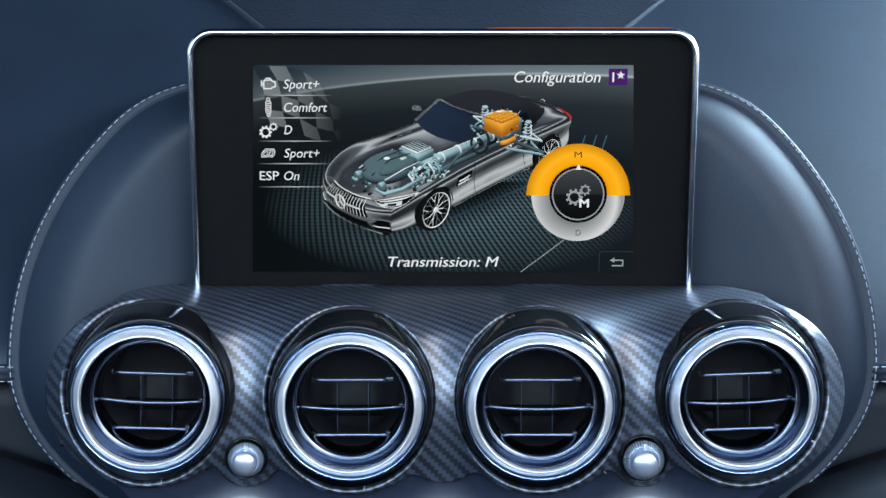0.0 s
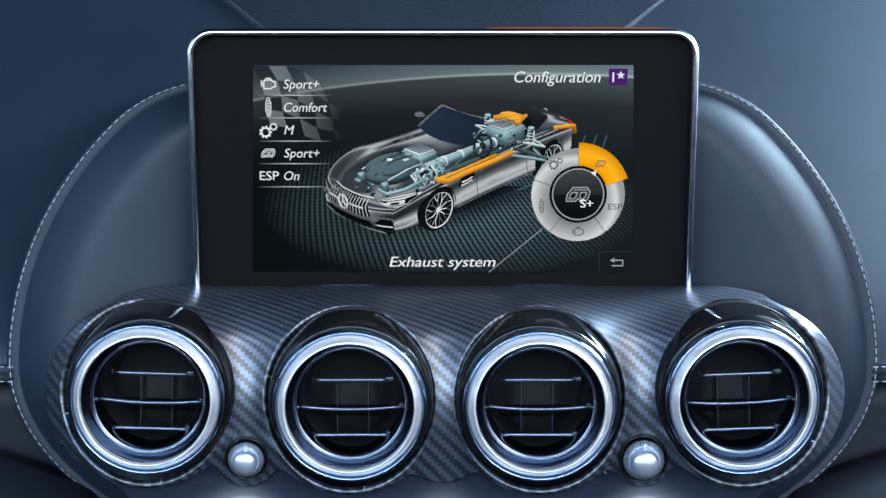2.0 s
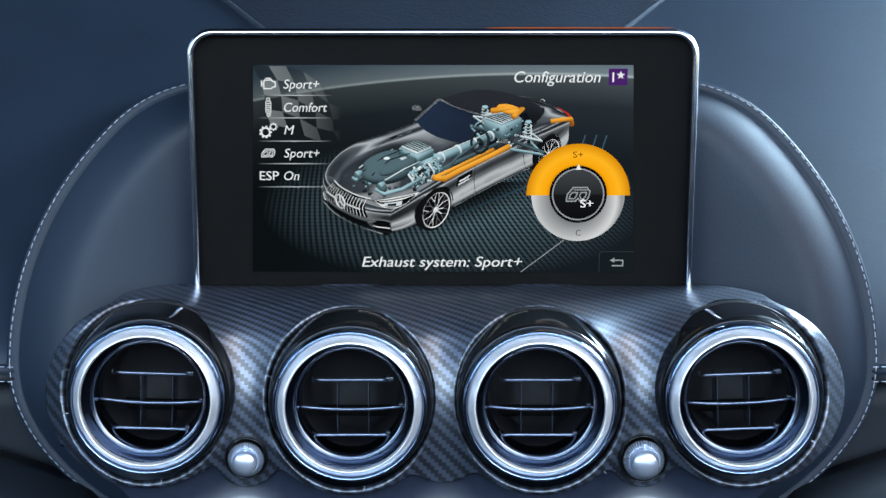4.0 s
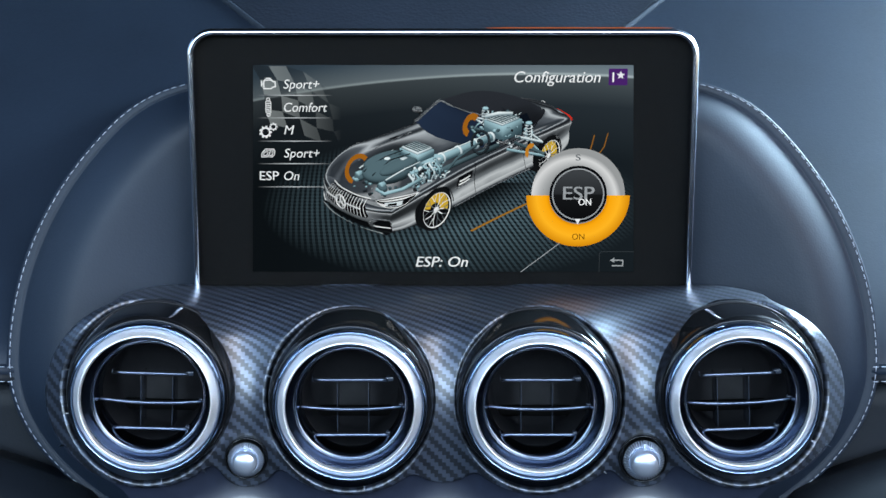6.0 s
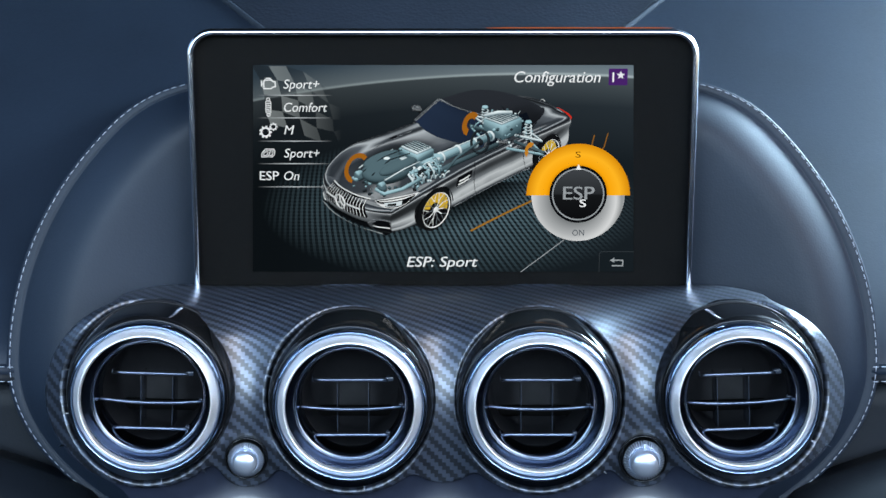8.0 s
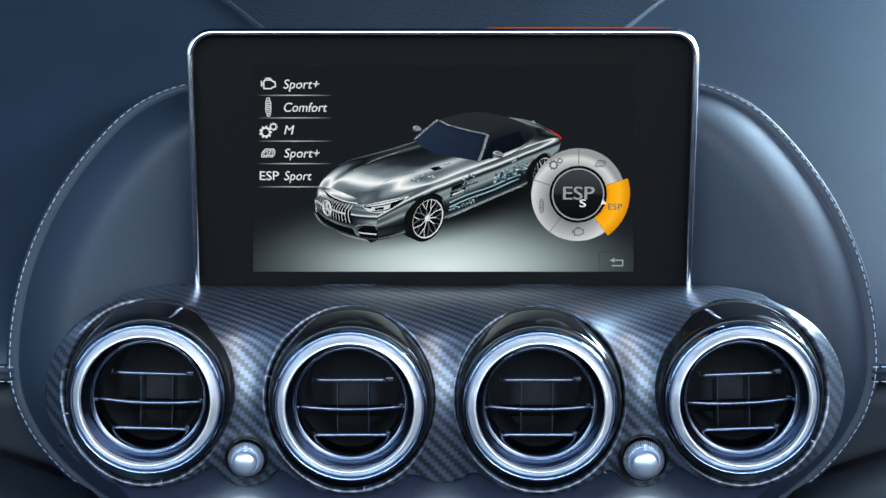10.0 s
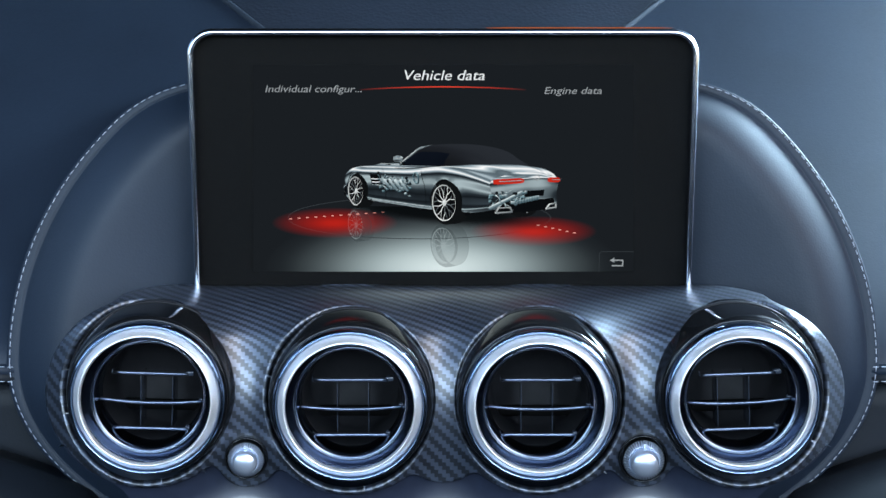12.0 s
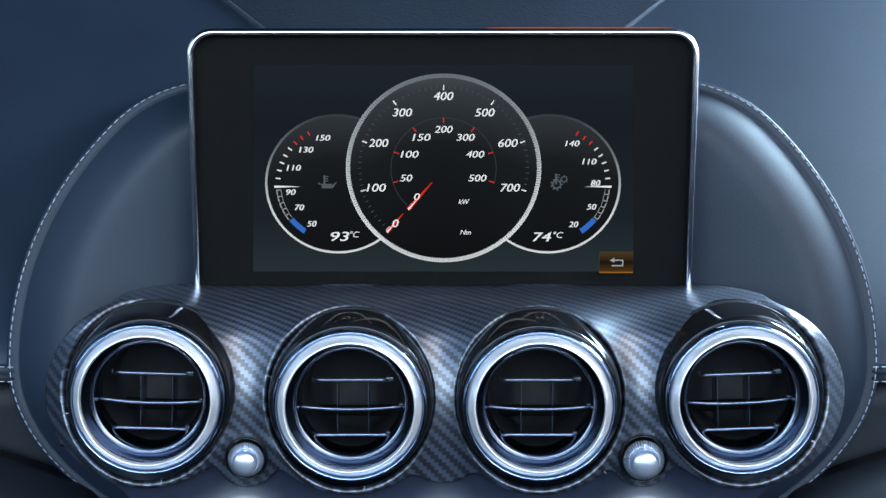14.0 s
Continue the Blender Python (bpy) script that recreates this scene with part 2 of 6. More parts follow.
def build_console():
    for sgn in (-1, 1):
        ob = thing("console_side", DASH, "dark leather side of the centre console", "console", "console sides")
        def fn(s, t):
            a = 784 + sgn * (600 + 700 * s)
            b = 905 - 207 * s ** 0.6 + 260 * t
            return grid(a, b, 0.022 - 0.030 * math.sin(min(1, t * 2.5) * math.pi / 2))
        part("panel", sheet(fn, 24, 24, 0.02), LEATHER_DARK, ob)


# ---- the carbon trim ----
VENTS = [(259, 707, 2.0), (619, 719, 0.0), (956, 719, 0.0), (1316, 708, -2.5)]
FRONT = -0.050       # depth of the vent rings


def trim_outline(a, b):
    """Below zero inside the trim, in grid units."""
    d = 1e9
    for x, y, _ in VENTS:
        d = smooth_min(d, math.hypot((a - x) * 0.94, b - y + 12) - 168, 40)
    band = max(abs(a - 784) - 545, 506 + 0.002 * max(0.0, abs(a - 784) - 430) ** 2 - b)
    low = max(abs(a - 784) - 440, 700 - b, b - 905)
    return smooth_min(smooth_min(d, band if b < 800 else max(band, b - 905), 60), low, 60)


def hole(a, b):
    return min(math.hypot((a - x) / 152, (b - y + 13) / 165) * 155 - 155 for x, y, _ in VENTS)


def trim_depth(a, b):
    swell = sum(math.exp(-max(math.hypot((a - x) / 152, (b - y + 13) / 165) * 155 - 155, 0.0) / 38.0) for x, y, _ in VENTS)
    y = -0.022 - 0.0195 * math.tanh(swell / 1.3)
    top = max(0.0, 600 - b) / 95.0
    y += 0.050 * (1 - math.sqrt(max(0.0, 1 - min(1.0, top) ** 2 * 0.96)))
    out = max(0.0, abs(a - 784) - 600) / 110.0
    y += 0.014 * min(1.3, out) ** 2
    return y


KNOBS = [(437, 808), (1137, 808)]


def scallop(a, b):
    """Below zero above the trim's wavy lower edge."""
    if b < 790:
        return -20.0
    d = math.hypot((a - 784) * 0.9, b - 786) - 68
    for x, y, _ in VENTS:
        d = smooth_min(d, math.hypot((a - x) * 0.98, b - y + 13) - 170, 14)
    for x, y in KNOBS:
        d = smooth_min(d, math.hypot(a - x, b - y) - 54, 26)
    return d


def apron_depth(a, b):
    """The smooth apron under the carbon, sweeping out towards the seats below its edge."""
    return trim_depth(a, b) + 0.0045 - 0.003 * max(0.0, (b - 840) / 55.0) ** 1.5


def shell_mesh(field, depth, top, cell):
    nx, ny = int(1440 / cell), int((920 - top) / cell)
    bm = bmesh.new()
    val, vert, cloth = {}, {}, {}
    for i in range(nx + 1):
        for j in range(ny + 1):
            val[i, j] = field(64 + i * cell, top + j * cell)

    def get(i, j):
        if (i, j) not in vert:
            a, b = 64 + i * cell, top + j * cell
            for _ in range(9):
                f = field(a, b)
                if f <= 0.05:
                    break
                gx, gy = field(a + 0.5, b) - field(a - 0.5, b), field(a, b + 0.5) - field(a, b - 0.5)
                g = max(gx * gx + gy * gy, 0.2)
                a, b = a - f * gx / g, b - f * gy / g
            v = vert[i, j] = bm.verts.new(grid(a, b, depth(a, b)))
            # the cloth lies over the top of the barrel: longer there than it looks
            cloth[v] = (v.co.x + 4.0, 1.0 - b * UNIT + 0.055 * (max(0.0, 620 - b) / 115.0) ** 1.7)
        return vert[i, j]
    for i in range(nx):
        for j in range(ny):
            ks = [(i, j), (i + 1, j), (i + 1, j + 1), (i, j + 1)]
            if min(val[k] for k in ks) < 0:
                bm.faces.new([get(*k) for k in ks])
    layer = bm.loops.layers.uv.new("cloth")
    for f in bm.faces:
        for l in f.loops:
            l[layer].uv = cloth[l.vert]
    return bm


def build_trim():
    trim = thing("carbon_trim", DASH, "glossy twill carbon fibre trim round four air vents", "dashboard trim")
    bm = shell_mesh(lambda a, b: max(trim_outline(a, b), -hole(a, b), scallop(a, b)), trim_depth, 500, 4.0)
    apron = shell_mesh(lambda a, b: max(trim_outline(a, b), -hole(a, b)), apron_depth, 772, 4.0)
    part("apron", apron, APRON, trim, "smooth dark blue lacquered lower apron")
    ob = part("shell", bm, CARBON, trim)
    solid = ob.modifiers.new("thickness", "SOLIDIFY")
    solid.thickness, solid.offset = 0.003, -1
    return trim


# ---- air vents ----
def build_vent():
    k = UNIT * (EYE + FRONT) / EYE
    vent = thing("air_vent", Matrix(), "round air vent with a satin silver ring and black slats", "air vent", "air vents")
    R = lambda pts: [(r * k, y) for r, y in pts]
    part("sleeve", revolve(R([(158.5, 0.036), (158, 0.029), (157, 0.024), (155, 0.020), (150, 0.012), (146, 0.007), (142, 0.004), (138, 0.0035), (135, 0.006), (132, 0.010), (132, 0.03)])), GLOSS_BLACK, vent, "gloss black sleeve")
    part("seal", revolve(R([(160.5, 0.0285), (160.2, 0.0262), (158.6, 0.0252), (156.6, 0.0258), (155.8, 0.0290)])), MATT_BLACK, vent, "thin black seal")
    part("outer_ring", revolve(R([(138, 0.007), (137.6, 0.002), (136, -0.0008), (133.5, -0.0020), (131, -0.0020), (129.2, -0.0006), (128.6, 0.002)])), CHROME, vent, "polished chrome outer ring")
    part("silver_ring", revolve(R([(128.6, 0.002), (128.2, -0.0004), (127.2, -0.0010), (124, -0.0021), (120.5, -0.0033), (117.8, -0.0043), (116.2, -0.0047), (115, -0.0046), (114, -0.0036), (113.4, 0.000), (112.5, 0.010)])), SATIN, vent, "satin silver ring")
    part("lip", revolve(R([(103.6, 0.0065), (103, 0.0046), (102, 0.0042), (101, 0.0046), (100.4, 0.0065)])), DARK_CHROME, vent, "thin bright lip")
    part("groove", revolve(R([(113.6, -0.0012), (112.4, 0.0014), (110, 0.0040), (107, 0.0058), (103, 0.0068)])), DARK_CHROME, vent, "dark chrome groove")
    part("inner_ring", revolve(R([(104, 0.012), (103.5, 0.007), (102, 0.0052), (99.5, 0.0050), (96.5, 0.0068), (93.5, 0.0095), (91, 0.0130), (90.5, 0.018)])), DARK_CHROME, vent, "dark chrome inner ring")
    part("bowl", revolve(R([(91.5, 0.013), (91, 0.026), (88, 0.045), (80, 0.052), (0.01, 0.054)])), MATT_BLACK, vent)
    # three slats across, the middle one bowed, with pivots; two upright vanes behind
    for z, half, bow in ((37, 66, 0), (-12, 90, -5), (-64, 66, 0)):
        def fn(s, t, z=z, half=half, bow=bow):
            x = (s * 2 - 1) * half
            return Vector((x * k, 0.012 + 0.016 * t, (z + bow * (1 - (2 * s - 1) ** 2)) * k - 0.0032 * t))
        bm = sheet(fn, 16, 4)
        bmesh.ops.solidify(bm, geom=bm.faces[:], thickness=0.0010)
        slat = part("slat", bm, MATT_BLACK, vent)
        part("front_edge", tube([Vector(fn(i / 12, 0)) + Vector((0, -0.0002, 0)) for i in range(13)], 0.00075, 8), SLAT_EDGE, slat, "bright front edge of a slat")
        for sx in (-1, 1):
            part("pivot", box(sx * half * k - 0.0010, sx * half * k + 0.0016 * sx + 0.0010, 0.0118, 0.016, (z - 3) * k, (z + 5) * k, 0.0004), SLAT_BLACK, slat)
    for x in (-29, 29):
        part("vane", box(x * k - 0.00022, x * k + 0.00022, 0.028, 0.044, -80 * k, 20 * k, 0.0002), SLAT_BLACK, vent)
    part("damper", box(-70 * k, 70 * k, 0.045, 0.048, -62 * k, -42 * k, 0.0008), BACKING, vent)
    return vent


def place_vents():
    first = None
    for a, b, roll in VENTS:
        p = grid(a, b, FRONT)
        m = DASH @ Matrix.Translation(p) @ pose(0, 0, 0, 7.0, roll, -(a - 784) / 784 * 4.0)
        if first is None:
            first = build_vent()
            first.matrix_world = m
        else:
            copy_thing(first, m)


# ---- control knobs ----
def build_knob():
    k = UNIT * (EYE - 0.04) / EYE
    knob = thing("control_knob", Matrix(), "small silver control knob with a ribbed ring in a black socket", "control knob", "control knobs")
    R = lambda pts: [(r * k, y) for r, y in pts]
    part("socket", revolve(R([(34.5, 0.006), (34, -0.0020), (33, -0.0032), (31.4, -0.0032), (30, -0.0016), (29.3, 0.002), (28.5, 0.009), (0.01, 0.009)]), 64), GLOSS_BLACK, knob, "black socket")
    part("collar", revolve(R([(28, 0.008), (28, -0.0026), (27.4, -0.0036), (26.6, -0.0038), (19, -0.0060), (17, -0.0062)]), 64), BACKING, knob)
    rib = to_mesh("rib", box(-0.00030, 0.00030, -0.0007, 0.0004, 0.0, 10.6 * k, 0.00012), KNOB_SILVER)
    for i in range(44):
        ob = new("rib", rib)
        ob.parent = knob
        ob.matrix_basis = Matrix.Rotation(2 * math.pi * i / 44, 4, "Y") @ Matrix.Translation((0, -0.0061, 19.2 * k)) @ Matrix.Rotation(radians(-47), 4, "X")
    part("cap", revolve(R([(19.2, -0.0052), (19.0, -0.0086), (18.3, -0.0097), (16, -0.0105), (10, -0.0112), (3, -0.0114), (0.01, -0.0114)]), 64), KNOB_SILVER, knob, "satin silver cap")
    part("marker", box(-2.2 * k, 2.2 * k, -0.0072, -0.0040, 19.2 * k, 26.0 * k, 0.0003), KNOB_SILVER, knob, "pale marker bar")
    return knob


def place_knobs():
    first = None
    for a, b in KNOBS:
        m = DASH @ Matrix.Translation(grid(a, b, trim_depth(a, b) - 0.0015)) @ pose(0, 0, 0, 9, 0, -(a - 784) / 784 * 5) @ Matrix.Scale(1.14, 4)
        if first is None:
            first = build_knob()
            first.matrix_world = m
        else:
            copy_thing(first, m)


# ---- the display ----
GLASS_TILT = LEAN          # the display stands upright
GLASS = DASH @ Matrix.Translation((0, 0.004, 0.0444)) @ pose(0, 0, 0, GLASS_TILT)


def on_glass(a, b):
    """Right and up on the display's plane of a point of the drawing grid."""
    u, v = (a - 784) * UNIT, (441 - b) * UNIT
    s, c = math.sin(radians(GLASS_TILT)), math.cos(radians(GLASS_TILT))
    # eye + k * (u, EYE, v) meets the plane
    k = ((EYE + 0.004) * c + 0.0444 * s - 0.004) / (EYE * c + v * s)
    return k * u, (k * v - 0.0444) * c - (k * EYE - EYE - 0.004) * s


def rounded(half_w, top, bottom, radius, n=10, taper=0.0):
    """Outline with round upper corners, closed along the bottom."""
    pts = [(-half_w, bottom)]
    for i in range(n + 1):
        t = math.pi - math.pi / 2 * i / n
        pts.append((-half_w + radius + radius * math.cos(t), top - radius + radius * math.sin(t)))
    for i in range(n + 1):
        t = math.pi / 2 - math.pi / 2 * i / n
        pts.append((half_w - radius + radius * math.cos(t), top - radius + radius * math.sin(t)))
    pts.append((half_w, bottom))
    return pts


def slab(outline, y0, y1, bevel=0.0):
    bm = bmesh.new()
    f = bm.faces.new([bm.verts.new((x, y0, z)) for x, z in outline])
    ex = bmesh.ops.extrude_face_region(bm, geom=[f])
    for v in ex["geom"]:
        if isinstance(v, bmesh.types.BMVert):
            v.co.y = y1
    if bevel:
        es = [e for e in bm.edges if abs(e.verts[0].co.y - e.verts[1].co.y) < 1e-6 and e.verts[0].co.y < (y0 + y1) / 2]
        bmesh.ops.bevel(bm, geom=es, offset=bevel, segments=3, affect="EDGES", profile=0.5)
    return bm


def build_display():
    disp = thing("infotainment_display", GLASS, "upright black glass display with a slim silver frame on the dashboard", "display")
    w, top = on_glass(1236, 80)[0], on_glass(784, 52)[1]
    bottom = on_glass(784, 530)[1]
    r = 0.0125
    part("housing", slab(rounded(w - 0.0008, top - 0.0008, bottom, r - 0.0005), 0.0005, 0.017, 0.002), GLOSS_BLACK, disp, smooth=False)
    # frame: a rounded bar round the glass
    prof = [(0.0004, 0.002), (0.0004, -0.0050), (0.0, -0.0062), (-0.0008, -0.0070), (-0.0018, -0.0072), (-0.0026, -0.0067), (-0.0030, -0.0054), (-0.0031, 0.002)]
    bm = bmesh.new()
    rings = []
    for d, y in prof:
        rings.append([bm.verts.new((x, y, z)) for x, z in rounded(w + d, top + d, bottom, max(r + d, 0.002), 14)])
    for p, q in zip(rings, rings[1:]):
        for i in range(len(p) - 1):
            bm.faces.new((p[i], p[i + 1], q[i + 1], q[i]))
    part("frame", bm, SILVER_FRAME, disp, "polished silver frame")
    wi, ti = w - 0.0026, top - 0.0026
    part("backing", slab(rounded(wi, ti, bottom, 0.01), 0.0, 0.0006), BACKING, disp, smooth=False)
    pane = part("glass", slab(rounded(wi, ti, bottom, 0.01), -0.0056, -0.0050), GLASS_PANE, disp, smooth=False)
    pane.visible_shadow = False
    part("light_line", tube([(on_glass(860 + 33 * i, 47)[0], -0.0030, top + 0.0006) for i in range(11)], [0.0001] + [0.0003] * 9 + [0.0001], 8), AMBIENT, disp, "thin orange light line on the upper edge")
    return disp


def glass_pane():
    m, t, b = material("display_glass")
    clear = node(t, "ShaderNodeBsdfTransparent")
    shine = node(t, "ShaderNodeBsdfGlossy", Roughness=0.12)
    shine.inputs["Color"].default_value = (0.8, 0.85, 0.95, 1)
    mix = node(t, "ShaderNodeMixShader", Fac=0.0001)
    t.links.new(clear.outputs[0], mix.inputs[1]); t.links.new(shine.outputs[0], mix.inputs[2])
    t.links.new(mix.outputs[0], t.nodes["Material Output"].inputs[0])
    return m


GLASS_PANE = glass_pane()
AMBIENT, _t, _b = material("orange_ambient_light")
_b.inputs["Base Color"].default_value = (0.03, 0.008, 0.002, 1)
_b.inputs["Specular IOR Level"].default_value = 0.05
_b.inputs["Emission Color"].default_value = (1.0, 0.20, 0.015, 1)
_b.inputs["Emission Strength"].default_value = 0.13


# ---- what the display shows ----
# The lit picture is a stack of flat layers behind the glass. The display shows pages in turn: the layers of the
# page in use stand in front of the black backing, the others wait in the housing behind it.
FLAT = 0.02                                   # all drawings are pressed this flat
BEHIND = 0.30                                 # how far back a layer of another page waits (before flattening)
PIC = thing("display_picture", GLASS @ Matrix.Diagonal((1, FLAT, 1, 1)), "lit vehicle settings pages shown on the display", "screen picture")
LIT = 2.0 ** -EXPOSURE                        # the display's brightness
PX = on_glass(785, 300)[0] - on_glass(784, 300)[0]
MOVES = []                                    # (drawing, rows) for motions()


def srgb(r, g, b):
    return tuple(((v / 255 + 0.055) / 1.055) ** 2.4 if v > 10 else v / 255 / 12.92 for v in (r, g, b))


def glow(name, rgb, strength=1.0):
    m, t, b = material(name)
    e = node(t, "ShaderNodeEmission", Strength=strength * LIT)
    e.inputs[0].default_value = (*srgb(*rgb), 1)
    t.links.new(e.outputs[0], t.nodes["Material Output"].inputs[0])
    return m


def glow_shape(name, build):
    """A glowing drawing whose colour and opacity build(tree, x, z) gives from display coordinates in grid units about the sheet's centre."""
    m, t, b = material(name)
    co = node(t, "ShaderNodeTexCoord").outputs["Object"]
    sep = node(t, "ShaderNodeSeparateXYZ")
    t.links.new(co, sep.inputs[0])
    x, z = calc(t, "MULTIPLY", sep.outputs[0], 1 / PX), calc(t, "MULTIPLY", sep.outputs[2], 1 / PX)
    colour, alpha = build(t, x, z)
    e = node(t, "ShaderNodeEmission", Strength=LIT)
    t.links.new(colour, e.inputs[0])
    if alpha is None:
        t.links.new(e.outputs[0], t.nodes["Material Output"].inputs[0])
        return m
    clear = node(t, "ShaderNodeBsdfTransparent")
    mix = node(t, "ShaderNodeMixShader")
    t.links.new(alpha, mix.inputs[0]); t.links.new(clear.outputs[0], mix.inputs[1]); t.links.new(e.outputs[0], mix.inputs[2])
    t.links.new(mix.outputs[0], t.nodes["Material Output"].inputs[0])
    return m


WHITE = glow("lit_white", (236, 240, 242))
GREY = glow("lit_grey", (150, 156, 160))
DIM = glow("lit_dim", (80, 88, 94))
FAINT = glow("lit_faint", (52, 58, 62))
INK = glow("lit_ink", (16, 18, 20))
DARK = glow("lit_dark", (10, 12, 15))
AMBER_INK = glow("amber_ink", (92, 58, 8))
RED = glow("lit_red", (214, 46, 34))
BLUE = glow("lit_blue", (52, 104, 190))
PURPLE = glow("lit_purple", (70, 34, 104))


def radial(t, x, z, sx=1.0, sz=1.0):
    a, b = calc(t, "MULTIPLY", x, 1 / sx), calc(t, "MULTIPLY", z, 1 / sz)
    return calc(t, "SQRT", calc(t, "ADD", calc(t, "MULTIPLY", a, a), calc(t, "MULTIPLY", b, b)))


def amber(t, x, z):
    r = radial(t, x, z, 92, 92)
    return ramp(t, r, (0.5, srgb(188, 112, 4)), (0.62, srgb(250, 168, 14)), (0.8, srgb(255, 182, 34)), (1.0, srgb(214, 138, 10))), None


def silver(t, x, z):
    r = radial(t, x, z, 84, 84)
    tilt = calc(t, "ADD", calc(t, "MULTIPLY", calc(t, "ADD", x, calc(t, "MULTIPLY", z, 1.4)), 0.0012), r)
    return ramp(t, tilt, (0.5, srgb(120, 124, 126)), (0.72, srgb(172, 175, 176)), (0.88, srgb(212, 214, 214)), (1.0, srgb(150, 153, 154))), None


AMBER, SILVER = glow_shape("amber_sector", amber), glow_shape("silver_ring", silver)


def draw(name, bm, mat, a=784, b=300, layer=0.0, smooth=False, parent=None, flat=1.0):
    """A drawing of the picture, placed by its centre on the grid; layer counts tenths of a millimetre in front of the backing."""
    x, z = on_glass(a, b)
    for v in bm.verts:
        v.co.z *= flat
    ob = part(name, bm, mat, parent or PIC, smooth=smooth)
    ob.location = (x, -layer * 0.0001 / FLAT, z)
    return ob


def snap(t):
    return round(t * FPS) / FPS


def spans(ob, *on, moves=()):
    """Show ob during the spans (start, end) of the clip, else let it wait behind the backing; moves: (t, a, b) on the way."""
    on = [(snap(s), snap(e)) for s, e in on]
    moves = [(snap(m[0]), m[1], m[2]) for m in moves]
    home = ob.location.copy()
    q = ob.rotation_euler.to_matrix().to_4x4()
    def here(t):
        x, z = home.x, home.z
        if moves:
            ts = [m[0] for m in moves]
            a, b = float(np.interp(t, ts, [m[1] for m in moves])), float(np.interp(t, ts, [m[2] for m in moves]))
            x, z = on_glass(a, b)
        return x, z
    times = {0.0, 14.0} | {m[0] for m in moves if 0 <= m[0] <= 14}
    for s, e in on:
        for t in (s - 1 / 30, s, e - 1 / 30, e):
            if 0 <= t <= 14:
                times.add(t)
    rows = []
    for t in sorted(times):
        lit = any(s - 1e-4 <= t < e - 1e-4 for s, e in on)
        x, z = here(t)
        rows.append((t, Matrix.Translation((x, home.y + (0 if lit else BEHIND), z)) @ q))
    MOVES.append((ob, rows))
    return ob


def flat_poly(points, bm=None):
    bm = bm or bmesh.new()
    bm.faces.new([bm.verts.new((x * PX, 0, z * PX)) for x, z in points])
    return bm


def bar(x0, x1, z0, z1, bm=None):
    return flat_poly([(x0, z0), (x1, z0), (x1, z1), (x0, z1)], bm)


def stroke(points, width, bm=None):
    """A line of even width through points (right, up)."""
    bm = bm or bmesh.new()
    for (x0, z0), (x1, z1) in zip(points, points[1:]):
        d = math.hypot(x1 - x0, z1 - z0) or 1
        nx, nz = -(z1 - z0) / d * width / 2, (x1 - x0) / d * width / 2
        ex, ez = (x1 - x0) / d * width * 0.3, (z1 - z0) / d * width * 0.3
        flat_poly([(x0 + nx - ex, z0 + nz - ez), (x0 - nx - ex, z0 - nz - ez), (x1 - nx + ex, z1 - nz + ez), (x1 + nx + ex, z1 + nz + ez)], bm)
    return bm


def ring(r0, r1, a0=0.0, a1=360.0, n=72, bm=None):
    """A flat ring or sector; degrees counter-clockwise from the right."""
    bm = bm or bmesh.new()
    pts = [(math.cos(radians(a0 + (a1 - a0) * i / n)), math.sin(radians(a0 + (a1 - a0) * i / n))) for i in range(n + 1)]
    vo = [bm.verts.new((r1 * PX * c, 0, r1 * PX * s)) for c, s in pts]
    vi = [bm.verts.new((r0 * PX * c, 0, r0 * PX * s)) for c, s in pts]
    for i in range(n):
        bm.faces.new((vo[i], vo[i + 1], vi[i + 1], vi[i]))
    return bm


def disc(r, n=64, bm=None, x=0, z=0):
    return flat_poly([(x + r * math.cos(2 * math.pi * i / n), z + r * math.sin(2 * math.pi * i / n)) for i in range(n)], bm)


def words(name, string, a0, a1, base, cap, mat, layer, slant=0.22, weight=0.0):
    """A line of writing from a0 to a1 on the grid with its baseline and capital height."""
    cu = bpy.data.curves.new(name, "FONT")
    cu.body, cu.size, cu.shear = string, 1.0, slant
    cu.resolution_u = 4
    tmp = bpy.data.objects.new(name, cu)
    scene.collection.objects.link(tmp)
    bpy.context.view_layer.update()
    me = bpy.data.meshes.new_from_object(tmp.evaluated_get(bpy.context.evaluated_depsgraph_get()))
    bpy.data.objects.remove(tmp)
    bold = bmesh.new()
    for d in ((-weight, weight) if weight else (0,)):
        k = len(bold.verts)
        bold.from_mesh(me)
        bold.verts.ensure_lookup_table()
        for v in bold.verts[k:]:
            v.co.x += d
    bold.to_mesh(me)
    bold.free()
    me.name = name
    co = np.empty(len(me.vertices) * 3, np.float32)
    me.vertices.foreach_get("co", co)
    co = co.reshape(-1, 3)
    x0, x1 = co[:, 0].min(), co[:, 0].max()
    mid = (a0 + a1) / 2
    new_co = np.zeros_like(co)
    new_co[:, 0] = (co[:, 0] - (x0 + x1) / 2) * (a1 - a0) / (x1 - x0) * PX
    new_co[:, 2] = co[:, 1] * cap / 0.72 * PX
    me.vertices.foreach_set("co", new_co.ravel())
    me.materials.clear()
    me.materials.append(mat)
    ob = new(name, me)
    ob.parent = PIC
    x, z = on_glass(mid, base)
    ob.location = (x, -layer * 0.0001 / FLAT, z)
    return ob


